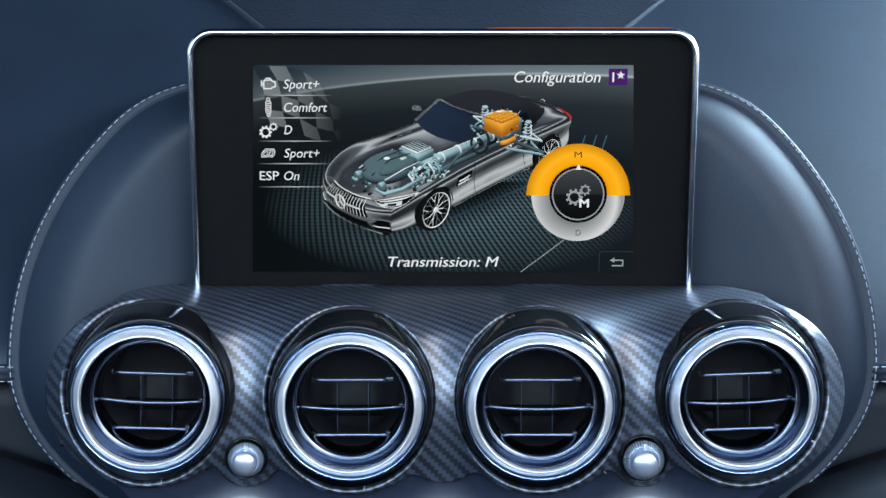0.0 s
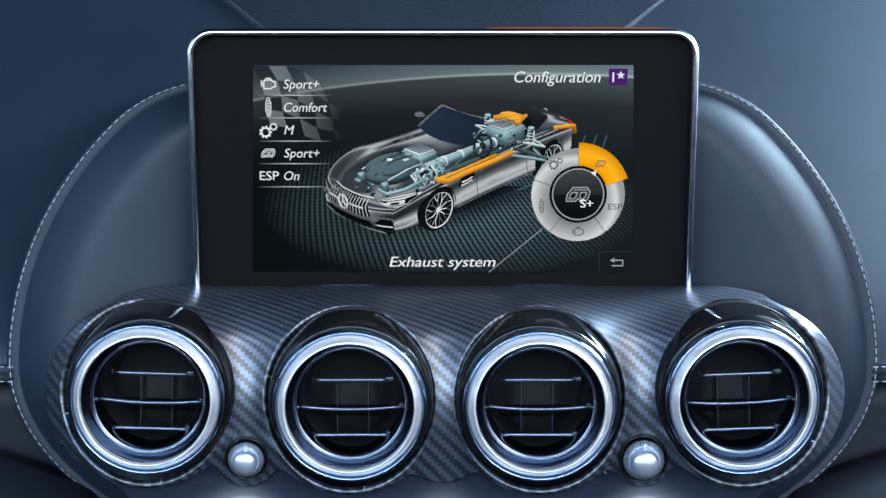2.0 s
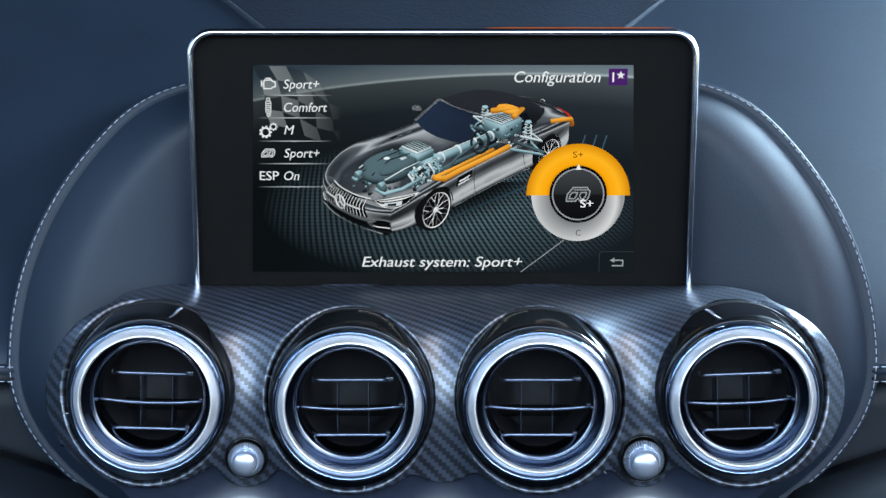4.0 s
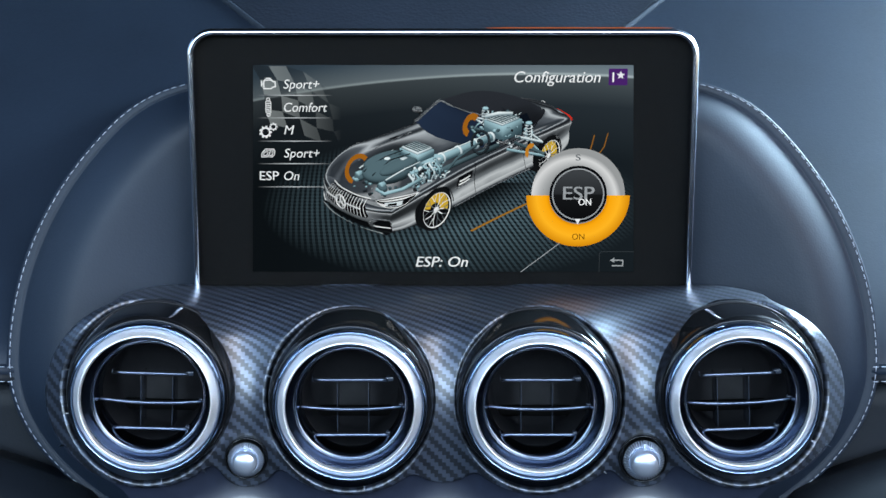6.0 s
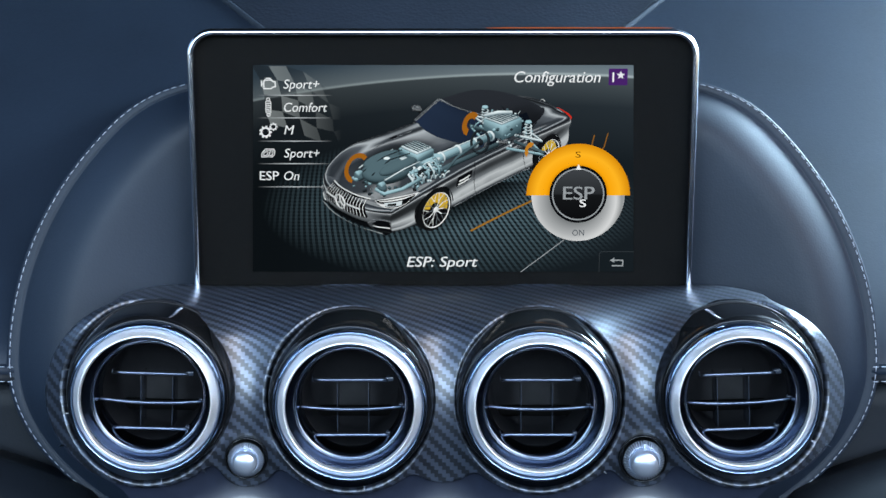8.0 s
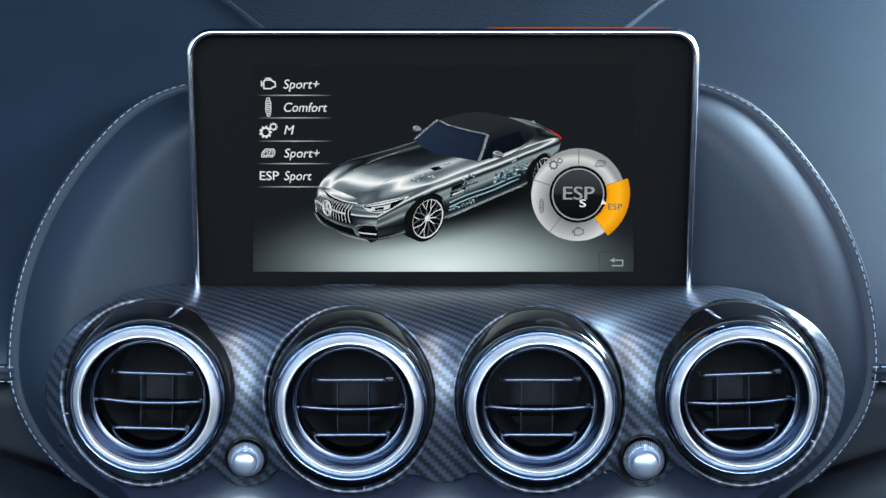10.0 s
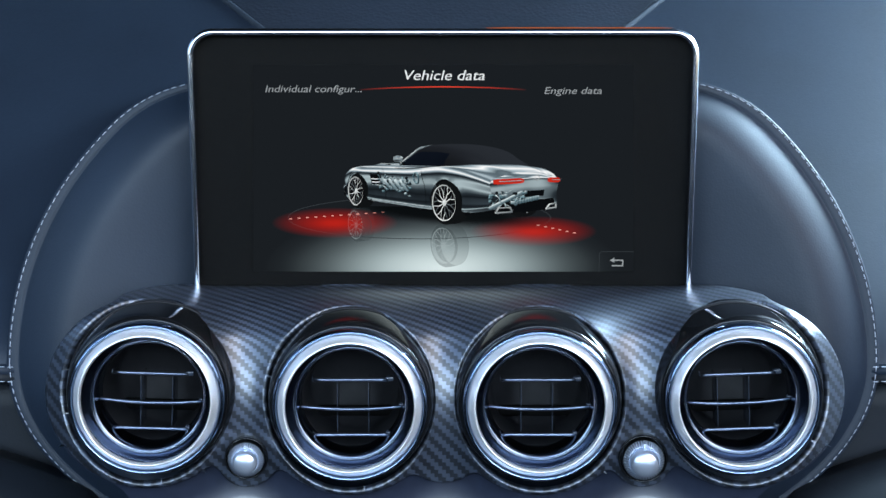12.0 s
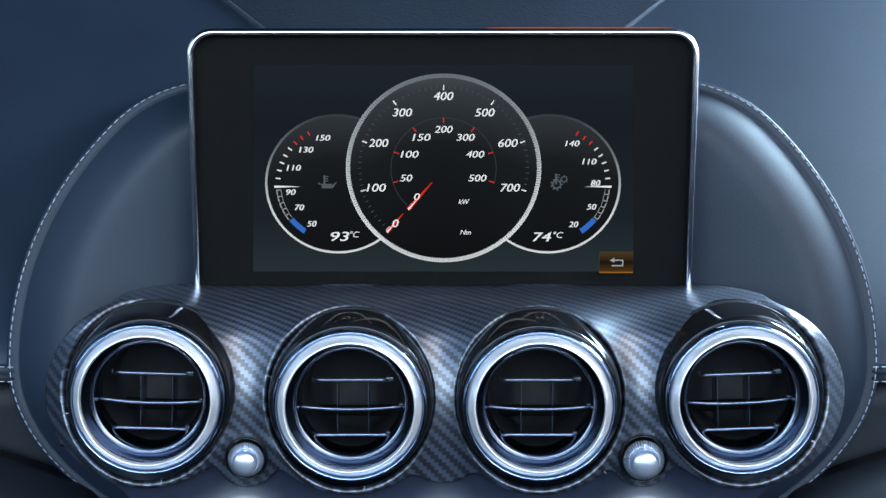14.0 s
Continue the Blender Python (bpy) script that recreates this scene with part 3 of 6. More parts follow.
# times at which the display changes
SUB1, SUB2, PICK, BACK, NEXT, ESP_ON, ESP_S, LEAVE, CLEAR, TITLES, REAR, FRONT_AGAIN, GAUGES = (
    snap(t) for t in (0.6, 1.57, 2.47, 4.2, 4.7, 5.97, 7.17, 9.3, 9.9, 11.13, 11.77, 12.47, 13.37))


# -- backgrounds --
def config_back(t, x, z):
    """Night sky over a stage: a pale sweep above, dark below."""
    curve = calc(t, "SUBTRACT", 166, calc(t, "MULTIPLY", calc(t, "MULTIPLY", calc(t, "SUBTRACT", x, 160), calc(t, "SUBTRACT", x, 160)), 0.00019))
    above = calc(t, "SUBTRACT", z, curve)
    n = node(t, "ShaderNodeMapRange", **{"From Min": -150.0, "From Max": 40.0})
    t.links.new(above, n.inputs["Value"])
    left = node(t, "ShaderNodeMapRange", **{"From Min": -300.0, "From Max": 340.0, "To Min": 0.62, "To Max": 1.5})
    t.links.new(x, left.inputs["Value"])
    c = ramp(t, n.outputs[0], (0.0, srgb(17, 23, 27)), (0.50, srgb(30, 37, 42)), (0.775, srgb(58, 66, 70)), (0.79, srgb(142, 155, 158)), (0.81, srgb(96, 108, 114)), (1.0, srgb(58, 74, 86)))
    mul = node(t, "ShaderNodeMix")
    mul.data_type, mul.blend_type = "RGBA", "MULTIPLY"
    mul.inputs[0].default_value = 1.0
    t.links.new(c, mul.inputs[6])
    t.links.new(left.outputs[0], mul.inputs[7])
    return mul.outputs[2], None


def weave_floor(t, x, z):
    """Woven stage floor, bright round the car and fading out."""
    px = calc(t, "DIVIDE", x, calc(t, "ADD", 1.0, calc(t, "MULTIPLY", z, -0.0022)))
    k = calc(t, "ADD", calc(t, "MULTIPLY", px, 0.115), calc(t, "MULTIPLY", z, 0.05))
    stripe = calc(t, "LESS_THAN", calc(t, "FRACT", k), 0.5)
    cross = calc(t, "LESS_THAN", calc(t, "FRACT", calc(t, "MULTIPLY", z, 0.16)), 0.5)
    w = calc(t, "ADD", calc(t, "MULTIPLY", stripe, 0.75), calc(t, "MULTIPLY", cross, 0.25))
    r = radial(t, calc(t, "ADD", x, -20.0), calc(t, "ADD", z, 25.0), 345, 135)
    fade = node(t, "ShaderNodeMapRange", **{"From Min": 0.25, "From Max": 1.0, "To Min": 1.0, "To Max": 0.0})
    t.links.new(r, fade.inputs["Value"])
    return ramp(t, w, (0.0, srgb(15, 23, 27)), (1.0, srgb(82, 104, 113))), fade.outputs[0]


def stage_glow(wide, high):
    """The lit stage floor under the car."""
    def build(t, x, z):
        r = radial(t, x, z, wide, high)
        return ramp(t, r, (0.0, srgb(226, 240, 240)), (0.30, srgb(176, 194, 196)), (0.55, srgb(96, 108, 111)), (0.78, srgb(38, 44, 48)), (0.95, srgb(26, 30, 34)), (1.0, srgb(26, 30, 34)), soft=True), None
    return build


def dusk(t, x, z):
    n = node(t, "ShaderNodeMapRange", **{"From Min": -185.0, "From Max": 185.0})
    t.links.new(z, n.inputs["Value"])
    return ramp(t, n.outputs[0], (0.0, srgb(38, 48, 52)), (0.25, srgb(28, 35, 40)), (0.7, srgb(24, 30, 35)), (1.0, srgb(29, 37, 43))), None


def red_patch(t, x, z):
    r = radial(t, x, z, 114, 28)
    a = node(t, "ShaderNodeMapRange", **{"From Min": 0.15, "From Max": 1.0, "To Min": 0.85, "To Max": 0.0})
    t.links.new(r, a.inputs["Value"])
    return ramp(t, r, (0.0, srgb(196, 34, 24)), (1.0, srgb(140, 18, 14))), a.outputs[0]


def fade_line(rgb, half):
    def build(t, x, z):
        a = node(t, "ShaderNodeMapRange", **{"From Min": 0.0, "From Max": float(half), "To Min": 0.95, "To Max": 0.0})
        t.links.new(calc(t, "ABSOLUTE", x), a.inputs["Value"])
        return ramp(t, x, (0.0, srgb(*rgb)), (1.0, srgb(*rgb))), a.outputs[0]
    return build


def page(b0, b1, centre=299):
    """A sheet across the lit area from b0 down to b1 on the grid."""
    zero = on_glass(784, centre)[1]
    pts = [(on_glass(a, b), zero) for a, b in ((446, b1), (1123, b1), (1123, b0), (446, b0))]
    return flat_poly([(p[0] / PX, (p[1] - z) / PX) for p, z in pts])


def build_pages():
    active = page(116, 483.5)
    dark = draw("page_ground", active, glow("page_black", (26, 30, 34)), 784, 299, 1)
    # configuration page
    spans(draw("sky_drawing", page(116, 483.5), glow_shape("config_sky", config_back), 784, 299, 4), (0, LEAVE))
    spans(draw("floor_drawing", page(225, 483.5, 345), glow_shape("weave_floor", weave_floor), 784, 345, 6), (0, LEAVE))
    flag_l, flag_d = bmesh.new(), bmesh.new()
    for i in range(5):
        for j in range(4):
            def p(u, v):
                return (-336 + 30 * u + 9 * v + 6 * math.sin(v * 1.3), 182 - 26 * v + 5 * u * math.sin(u * 0.9 + v * 0.6) - 6 * u)
            flat_poly([p(i, j), p(i + 1, j), p(i + 1, j + 1), p(i, j + 1)], flag_l if (i + j) % 2 else flag_d)
    def flag(rgb):
        def build(t, x, z):
            a = node(t, "ShaderNodeMapRange", **{"From Min": -330.0, "From Max": -180.0, "To Min": 0.55, "To Max": 0.0})
            t.links.new(x, a.inputs["Value"])
            return ramp(t, x, (0.0, srgb(*rgb)), (1.0, srgb(*rgb))), a.outputs[0]
        return build
    spans(draw("flag_drawing", flag_l, glow_shape("flag_pale", flag((150, 158, 158))), 784, 299, 8), (0, LEAVE))
    spans(draw("flag_drawing", flag_d, glow_shape("flag_dark", flag((22, 25, 27))), 784, 299, 8), (0, LEAVE))
    # light trails beside the car
    trail = [(16 + 155 * i / 12, -91 + 66 * (i / 12) ** 0.9) for i in range(13)]
    marks = bmesh.new()
    for x in (232, 252, 270):
        stroke([(x, 14), (x + 12, 32), (x + 20, 58)], 2.0, marks)
    cool, warm = glow("trail_blue", (58, 92, 112)), glow("trail_amber", (132, 88, 34))
    spans(draw("trail_drawing", stroke(trail, 2.6), cool, 784, 299, 7), (0, NEXT))
    spans(draw("skid_drawing", marks, cool, 784, 299, 7), (0, NEXT))
    spans(draw("skid_drawing", stroke([(250, 16), (262, 34), (268, 58)], 2.2, stroke([(272, 18), (286, 38), (292, 62)], 2.0)), warm, 784, 299, 7), (NEXT, LEAVE))
    # overview stage
    spans(draw("dusk_drawing", page(116, 483.5), glow_shape("dusk", dusk), 784, 299, 2), (GAUGES, 15))
    spans(draw("stage_drawing", page(330, 483.5, 478), glow_shape("stage_glow_wide", stage_glow(430, 145)), 784, 478, 3), (LEAVE, TITLES))
    spans(draw("stage_drawing", page(360, 483.5, 478), glow_shape("stage_glow", stage_glow(330, 112)), 784, 478, 3), (TITLES, GAUGES))
    for a, b in ((592, 397), (945, 412)):
        spans(draw("sensor_patch", bar(-118, 118, -30, 30), glow_shape("red_patch", red_patch), a, b, 5), (REAR, FRONT_AGAIN))
    dots = bmesh.new()
    for i in range(12):
        bar(-275 + 15 * i, -270 + 15 * i, -92.5 + 1.1 * i, -90.5 + 1.1 * i, dots)
    for i in range(6):
        bar(168 + 13 * i, 173 + 13 * i, -104 - 2.8 * i, -102 - 2.8 * i, dots)
    spans(draw("sensor_dots", dots, glow("dot_rose", (226, 150, 140)), 784, 299, 6), (REAR, FRONT_AGAIN))
    ell = [(235 * math.cos(2 * math.pi * i / 64), 38 * math.sin(2 * math.pi * i / 64)) for i in range(65)]
    spans(draw("stage_ring", stroke(ell, 1.2), FAINT, 742, 388, 4), (TITLES, GAUGES))
    # settings list
    lists = (0, TITLES)
    for i, b in enumerate((169, 209, 250, 290, 331)):
        spans(draw("list_line", bar(-66, 66, -0.9, 0.9), glow_shape("list_line", fade_line((190, 196, 200), 66)), 522, b, 40), lists)
    spans(words("sport_writing", "Sport+", 502, 565, 157, 16.5, WHITE, 42), lists)
    spans(words("comfort_writing", "Comfort", 503, 579, 198, 16.5, WHITE, 42), lists)
    spans(words("gear_writing", "D", 503, 517, 238, 16.5, WHITE, 42), (0, SUB1))
    spans(words("gear_writing", "M", 503, 521, 238, 16.5, WHITE, 42), (SUB1, TITLES))
    spans(words("sport_writing", "Sport+", 503, 566, 279, 16.5, WHITE, 42), lists)
    spans(words("esp_writing", "ESP", 460, 494, 319, 16.5, WHITE, 42, 0, 0.004), lists)
    spans(words("on_writing", "On", 503, 530, 319, 16.5, WHITE, 42), (0, LEAVE))
    spans(words("sport_writing", "Sport", 503, 552, 319, 16.5, WHITE, 42), (LEAVE, TITLES))
    for make, b in ((engine_icon, 149), (spring_icon, 190), (gears_icon, 231), (exhaust_icon, 271)):
        spans(draw("list_icon", make(1.0), WHITE, 475, b, 42), lists)
    # headings
    spans(words("heading_writing", "Configuration", 911, 1062, 146, 20, WHITE, 42, weight=0.003), (0, LEAVE))
    spans(draw("profile_badge", bar(-16.5, 16.5, -14.5, 14.5), PURPLE, 1094, 136.5, 40), (0, LEAVE))
    bm = bar(-10, -7, -9, 8)
    star = []
    for i in range(10):
        r = 8 if i % 2 == 0 else 3.3
        star.append((4.5 + r * math.sin(math.pi * i / 5), 3 + r * math.cos(math.pi * i / 5)))
    flat_poly(star, bm)
    spans(draw("badge_sign", bm, WHITE, 1094, 136.5, 41), (0, LEAVE))
    for string, a0, a1, on in (("Transmission: M", 686, 884, (0, SUB1)), ("Transmission", 704, 862, (SUB1, SUB2)), ("Exhaust system", 688, 878, (SUB2, PICK)),
                               ("Exhaust system: Sport+", 639, 926, (PICK, BACK)), ("Exhaust system", 688, 878, (BACK, NEXT)), ("ESP", 761, 807, (NEXT, ESP_ON)),
                               ("ESP: On", 735, 829, (ESP_ON, ESP_S)), ("ESP: Sport", 719, 846, (ESP_S, LEAVE))):
        spans(words("setting_writing", string, a0, a1, 472, 19, WHITE, 43, weight=0.006), on)
    # back key
    draw("back_sign", stroke([(-11, 4), (11, 4), (11, -6), (-8, -6)], 2.4, flat_poly([(-12, 4), (-4, 9), (-4, -1)])), GREY, 1091, 464.5, 44)
    box_line = stroke([(-31, -19), (-31, 16), (-27, 19.5), (31, 19.5)], 1.0)
    draw("back_frame", box_line, FAINT, 1091, 464.5, 43)
    def gold(t, x, z):
        n = node(t, "ShaderNodeMapRange", **{"From Min": -20.0, "From Max": 20.0})
        t.links.new(z, n.inputs["Value"])
        return ramp(t, n.outputs[0], (0.0, srgb(170, 120, 48)), (0.10, srgb(70, 48, 22)), (0.5, srgb(28, 20, 14)), (1.0, srgb(74, 58, 36))), None
    spans(draw("back_light", bar(-30.5, 30.5, -19.5, 19.5), glow_shape("gold_key", gold), 1090, 464.5, 42), (GAUGES, 15))
    # carousel titles
    arc = [(-145 + 290 * i / 24, -5.0 * abs((i - 12) / 12) ** 2) for i in range(25)]
    spans(draw("title_arc", stroke(arc, 2.2), glow_shape("red_line", fade_line((226, 66, 48), 150)), 784, 154, 40), (TITLES, GAUGES))
    C, L, R = 784, 553, 1015
    spans(words("title_writing", "Individual configuration", 651, 917, 141, 18, WHITE, 42, weight=0.002), (TITLES, REAR), moves=[(0, C, 141), (REAR - 0.1, C, 141), (REAR + 0.1, 610, 146), (14, 610, 146)])
    spans(words("title_writing", "Vehicle data", 715, 855, 142, 18, WHITE, 42, weight=0.002), (REAR, 12.55),
          moves=[(0, 880, 144), (REAR, 850, 142), (12.0, 787, 142), (12.25, C, 142), (12.4, C, 142), (12.5, 644, 148), (12.55, 600, 150), (14, 600, 150)])
    spans(words("title_writing", "Engine data", 717, 849, 142, 18, WHITE, 42, weight=0.002), (12.55, GAUGES),
          moves=[(0, 900, 145), (12.55, 880, 145), (12.65, 820, 143), (12.9, C, 142), (14, C, 142)])
    small = dict(cap=12.5, mat=GREY, layer=41)
    spans(words("side_writing", "Engine data", 504, 604, 165, **small), (TITLES, REAR), moves=[(0, L, 165), (14, L, 165)])
    spans(words("side_writing", "Vehicle data", 963, 1067, 165, **small), (TITLES, REAR), moves=[(0, R, 165), (14, R, 165)])
    spans(words("side_writing", "Individual configur...", 467, 636, 165, **small), (REAR, FRONT_AGAIN), moves=[(0, 565, 158), (REAR, 565, 158), (12.1, 552, 165), (14, 552, 165)])
    spans(words("side_writing", "Engine data", 963, 1064, 165, **small), (REAR, 12.55), moves=[(0, R, 172), (REAR, R, 172), (12.1, 1014, 165), (12.4, 1014, 165), (12.5, 966, 148), (14, 960, 146)])
    spans(words("side_writing", "Vehicle data", 504, 607, 163, **small), (12.55, GAUGES), moves=[(0, 570, 158), (12.55, 570, 155), (12.75, L, 163), (14, L, 163)])
    spans(words("side_writing", "Individual configur...", 928, 1097, 166, **small), (12.6, GAUGES), moves=[(0, 1005, 178), (12.6, 1008, 174), (12.8, 1013, 166), (14, 1013, 166)])
    spans(words("side_writing", "Individual configur...", 943, 1058, 180, cap=9, mat=FAINT, layer=41), (FRONT_AGAIN, 12.6))


# -- icons --
def gears_icon(k):
    bm = bmesh.new()
    for x, z, r, teeth in ((-5, -3, 8.5, 9), (9, 6.5, 5.5, 8)):
        ring(r * 0.70 * k, r * k, n=24, bm=bm)
        for v in bm.verts[-50:]:
            v.co.x += x * k * PX; v.co.z += z * k * PX
        for i in range(teeth):
            a = 2 * math.pi * i / teeth
            c, s = math.cos(a), math.sin(a)
            h = r * 0.24
            flat_poly([((x + (r * 0.95) * c - h * s) * k, (z + (r * 0.95) * s + h * c) * k), ((x + r * 0.95 * c + h * s) * k, (z + r * 0.95 * s - h * c) * k),
                       ((x + r * 1.32 * c + h * s * 0.7) * k, (z + r * 1.32 * s - h * c * 0.7) * k), ((x + r * 1.32 * c - h * s * 0.7) * k, (z + r * 1.32 * s + h * c * 0.7) * k)], bm)
    return bm


def engine_icon(k):
    pts = [(-8, -8), (5, -8), (8, -5), (12, -5), (12, 4), (8, 4), (6, 7), (-6, 7), (-8, 4), (-8, -8)]
    bm = stroke([(x * k, z * k) for x, z in pts], 2.0 * k)
    stroke([(-4 * k, 10 * k), (4 * k, 10 * k)], 2.0 * k, bm)
    stroke([(-12 * k, 5 * k), (-12 * k, -4 * k)], 2.0 * k, bm)
    return stroke([(-12 * k, 0), (-8 * k, 0)], 2.0 * k, bm)


def loop(cx, cz, rx, rz, width, bm, n=14, lean=0.0):
    pts = [(cx + rx * math.cos(2 * math.pi * i / n), cz + rz * math.sin(2 * math.pi * i / n) + lean * math.cos(2 * math.pi * i / n)) for i in range(n + 1)]
    return stroke(pts, width, bm)


def spring_icon(k):
    bm = bmesh.new()
    for i in range(6):
        loop(0, (8.6 - 3.4 * i) * k, 5.0 * k, 2.0 * k, 1.1 * k, bm)
    loop(0, 13.6 * k, 2.8 * k, 2.6 * k, 1.4 * k, bm)
    return loop(0, -13.4 * k, 2.8 * k, 2.6 * k, 1.4 * k, bm)


def exhaust_icon(k):
    bm = bmesh.new()
    for pts, w in (([(-12, -7), (-11, 0), (-5, 7), (9, 7), (12, 3), (10, -4), (7, -7), (2, -7), (0, -4), (-3, -7), (-12, -7)], 1.4),
                   ([(-9, -4.5), (-8, -0.5), (-5.5, 2), (-0.5, 2), (-2, -2), (-4, -4.5), (-9, -4.5)], 1.2),
                   ([(1.5, -1.5), (3, 2), (8.5, 2), (7.5, -2), (5.5, -4.5), (3, -4.5), (1.5, -1.5)], 1.2), ([(-4, 4.6), (9, 4.6)], 1.0)):
        stroke([(x * k, z * k) for x, z in pts], w * k, bm)
    return bm


# -- the round selector --
def build_dial():
    A, B = 1023, 344
    lit = (0, TITLES)
    def hub(t, x, z):
        n = node(t, "ShaderNodeMapRange", **{"From Min": -44.0, "From Max": 44.0})
        t.links.new(z, n.inputs["Value"])
        return ramp(t, n.outputs[0], (0.0, srgb(12, 13, 15)), (0.48, srgb(20, 22, 24)), (0.52, srgb(40, 43, 46)), (1.0, srgb(62, 66, 70))), None
    spans(draw("selector_ring", ring(46, 83), SILVER, A, B + 1, 43), lit)
    spans(draw("selector_rim", ring(43, 51), DARK, A, B, 46), lit)
    spans(draw("selector_edge", ring(44, 46.5), GREY, A, B, 46.5), lit)
    spans(draw("selector_hub", disc(44), glow_shape("hub", hub), A, B, 46), lit)
    five = ((SUB1, PICK), (BACK, ESP_ON), (LEAVE, TITLES))
    two = ((0, SUB1), (PICK, BACK), (ESP_ON, LEAVE))
    ticks = bmesh.new()
    for a in (90, 18, -54, -126, 162):
        c, s = math.cos(radians(a)), math.sin(radians(a))
        stroke([(52 * c, 52 * s), (83 * c, 83 * s)], 1.2, ticks)
    spans(draw("sector_line", ticks, DIM, A, B, 43.5), *five)
    for make, a, r in ((gears_icon, 126, 67), (exhaust_icon, 54, 67), (engine_icon, -90, 66), (spring_icon, 198, 68)):
        spans(draw("sector_icon", make(0.8), DIM, A + r * math.cos(radians(a)), B - r * math.sin(radians(a)), 45), *five)
    spans(words("sector_writing", "ESP", 1076, 1101, 371, 11, DIM, 45, 0, 0.0), *five)
    # amber fifth: turns from setting to setting; amber half: turns from top to bottom
    fifth = draw("selected_fifth", ring(51, 92, 18, 90), AMBER, A, B, 44)
    half = draw("selected_half", ring(51, 92, 0, 180), AMBER, A, B + 2, 44)
    def turning(ob, keys, on):
        keys = [(snap(t), d) for t, d in keys]
        loc = ob.location.copy()
        times = sorted({0.0, 14.0} | {t for t, _ in keys} | {t for s, e in on for t in (s - 1 / 30, s, e - 1 / 30, e) if 0 <= t <= 14})
        rows = []
        for t in times:
            deg = float(np.interp(t, [k[0] for k in keys], [k[1] for k in keys]))
            vis = any(s - 1e-4 <= t < e - 1e-4 for s, e in on)
            rows.append((t, Matrix.Translation(loc + Vector((0, 0 if vis else BEHIND, 0))) @ pose(0, 0, 0, 0, -deg, 0)))
        MOVES.append((ob, rows))
    fifth_keys = [(0, 72), (SUB2 - 0.05, 72), (SUB2 + 0.05, 0), (NEXT - 0.1, 0), (NEXT + 0.05, -72), (14, -72)]
    turning(fifth, fifth_keys, five)
    mark = draw("pointer", flat_poly([(44, 5), (44, -5), (54, 0)]), WHITE, A, B, 47)
    pointer_keys = [(0, 90), (SUB1 - 0.03, 90), (SUB1, 126), (SUB2 - 0.05, 126), (SUB2 + 0.05, 54), (PICK - 0.03, 54), (PICK, 90), (BACK - 0.03, 90), (BACK, 54), (NEXT - 0.1, 54), (NEXT + 0.05, -18),
                    (ESP_ON - 0.03, -18), (ESP_ON, -90), (ESP_S - 0.09, -90), (ESP_S - 0.03, -10), (ESP_S + 0.03, 90), (LEAVE - 0.03, 90), (LEAVE, 30), (LEAVE + 0.03, -18), (14, -18)]
    turning(mark, pointer_keys, (lit,))
    half_keys = [(0, 0), (ESP_ON - 0.5, 0), (ESP_ON - 0.3, -80), (ESP_ON - 0.1, -160), (ESP_ON, -180), (ESP_S - 0.09, -180), (ESP_S - 0.03, -100), (ESP_S + 0.03, -20), (ESP_S + 0.06, 0), (14, 0)]
    turning(half, half_keys, two)
    for string, w, base, mat, on in (("M", 13, 279, AMBER_INK, ((0, SUB1),)), ("D", 9, 417, DIM, ((0, SUB1),)), ("S+", 18, 279, AMBER_INK, ((PICK, BACK),)), ("C", 9, 417, DIM, ((PICK, BACK),)),
                                     ("S", 9, 284, DIM, ((ESP_ON, ESP_S),)), ("ON", 22, 424, AMBER_INK, ((ESP_ON, ESP_S),)), ("S", 9, 279, AMBER_INK, ((ESP_S, LEAVE),)), ("ON", 21, 417, DIM, ((ESP_S, LEAVE),))):
        spans(words("choice_writing", string, A - w / 2, A + w / 2, base, 11, mat, 45, 0, 0.002), *on)
    # hub signs
    spans(draw("hub_icon", gears_icon(1.35), GREY, A, B + 1, 47), (0, SUB2))
    spans(draw("hub_icon", exhaust_icon(1.75), GREY, A, B, 47), (SUB2, NEXT))
    spans(words("hub_writing", "ESP", 996, 1052, 353, 24, GREY, 47, 0, 0.012), (NEXT, TITLES))
    for string, a0, a1, base, cap, on in (("M", 1025, 1042, 367, 16, (0, SUB2)), ("S+", 1026, 1050, 367, 15, (SUB2, NEXT)), ("ON", 1023, 1046, 363, 12, (NEXT, ESP_S)), ("S", 1025, 1037, 366, 14, (ESP_S, TITLES))):
        spans(words("hub_writing", string, a0, a1, base, cap, WHITE, 48.5, 0, 0.025), on)
    spans(draw("leader_line", stroke([(-38, -29), (38, 29)], 1.5), GREY, 960, 453, 41), *two)
    spans(draw("leader_line", stroke([(-47, -39), (47, 39)], 1.5), GREY, 912, 444, 41), *((s, min(e, LEAVE)) for s, e in five[:2]))


# -- the car drawings: one model of the car, drawn in perspective for each page --
# a view: turn, tilt and roll of the car, the vanishing centre on the grid, the distance and the magnification
VIEW_PLAN = (3.9236, 0.4254, -0.0106, 801.4, 262.0, 12.64, 1370.0)
VIEW_FRONT = (3.8956, 0.0812, -0.0159, 773.4, 319.8, 8.286, 866.0)
VIEW_REAR = (2.2682, 0.0515, 0.0177, 774.4, 319.3, 9.285, 886.7)
CAR_MID = Vector((0, 0, 0.6))


def view_turn(view):
    return (Matrix.Rotation(view[2], 3, "Y") @ Matrix.Rotation(view[1], 3, "X") @ Matrix.Rotation(view[0], 3, "Z"))


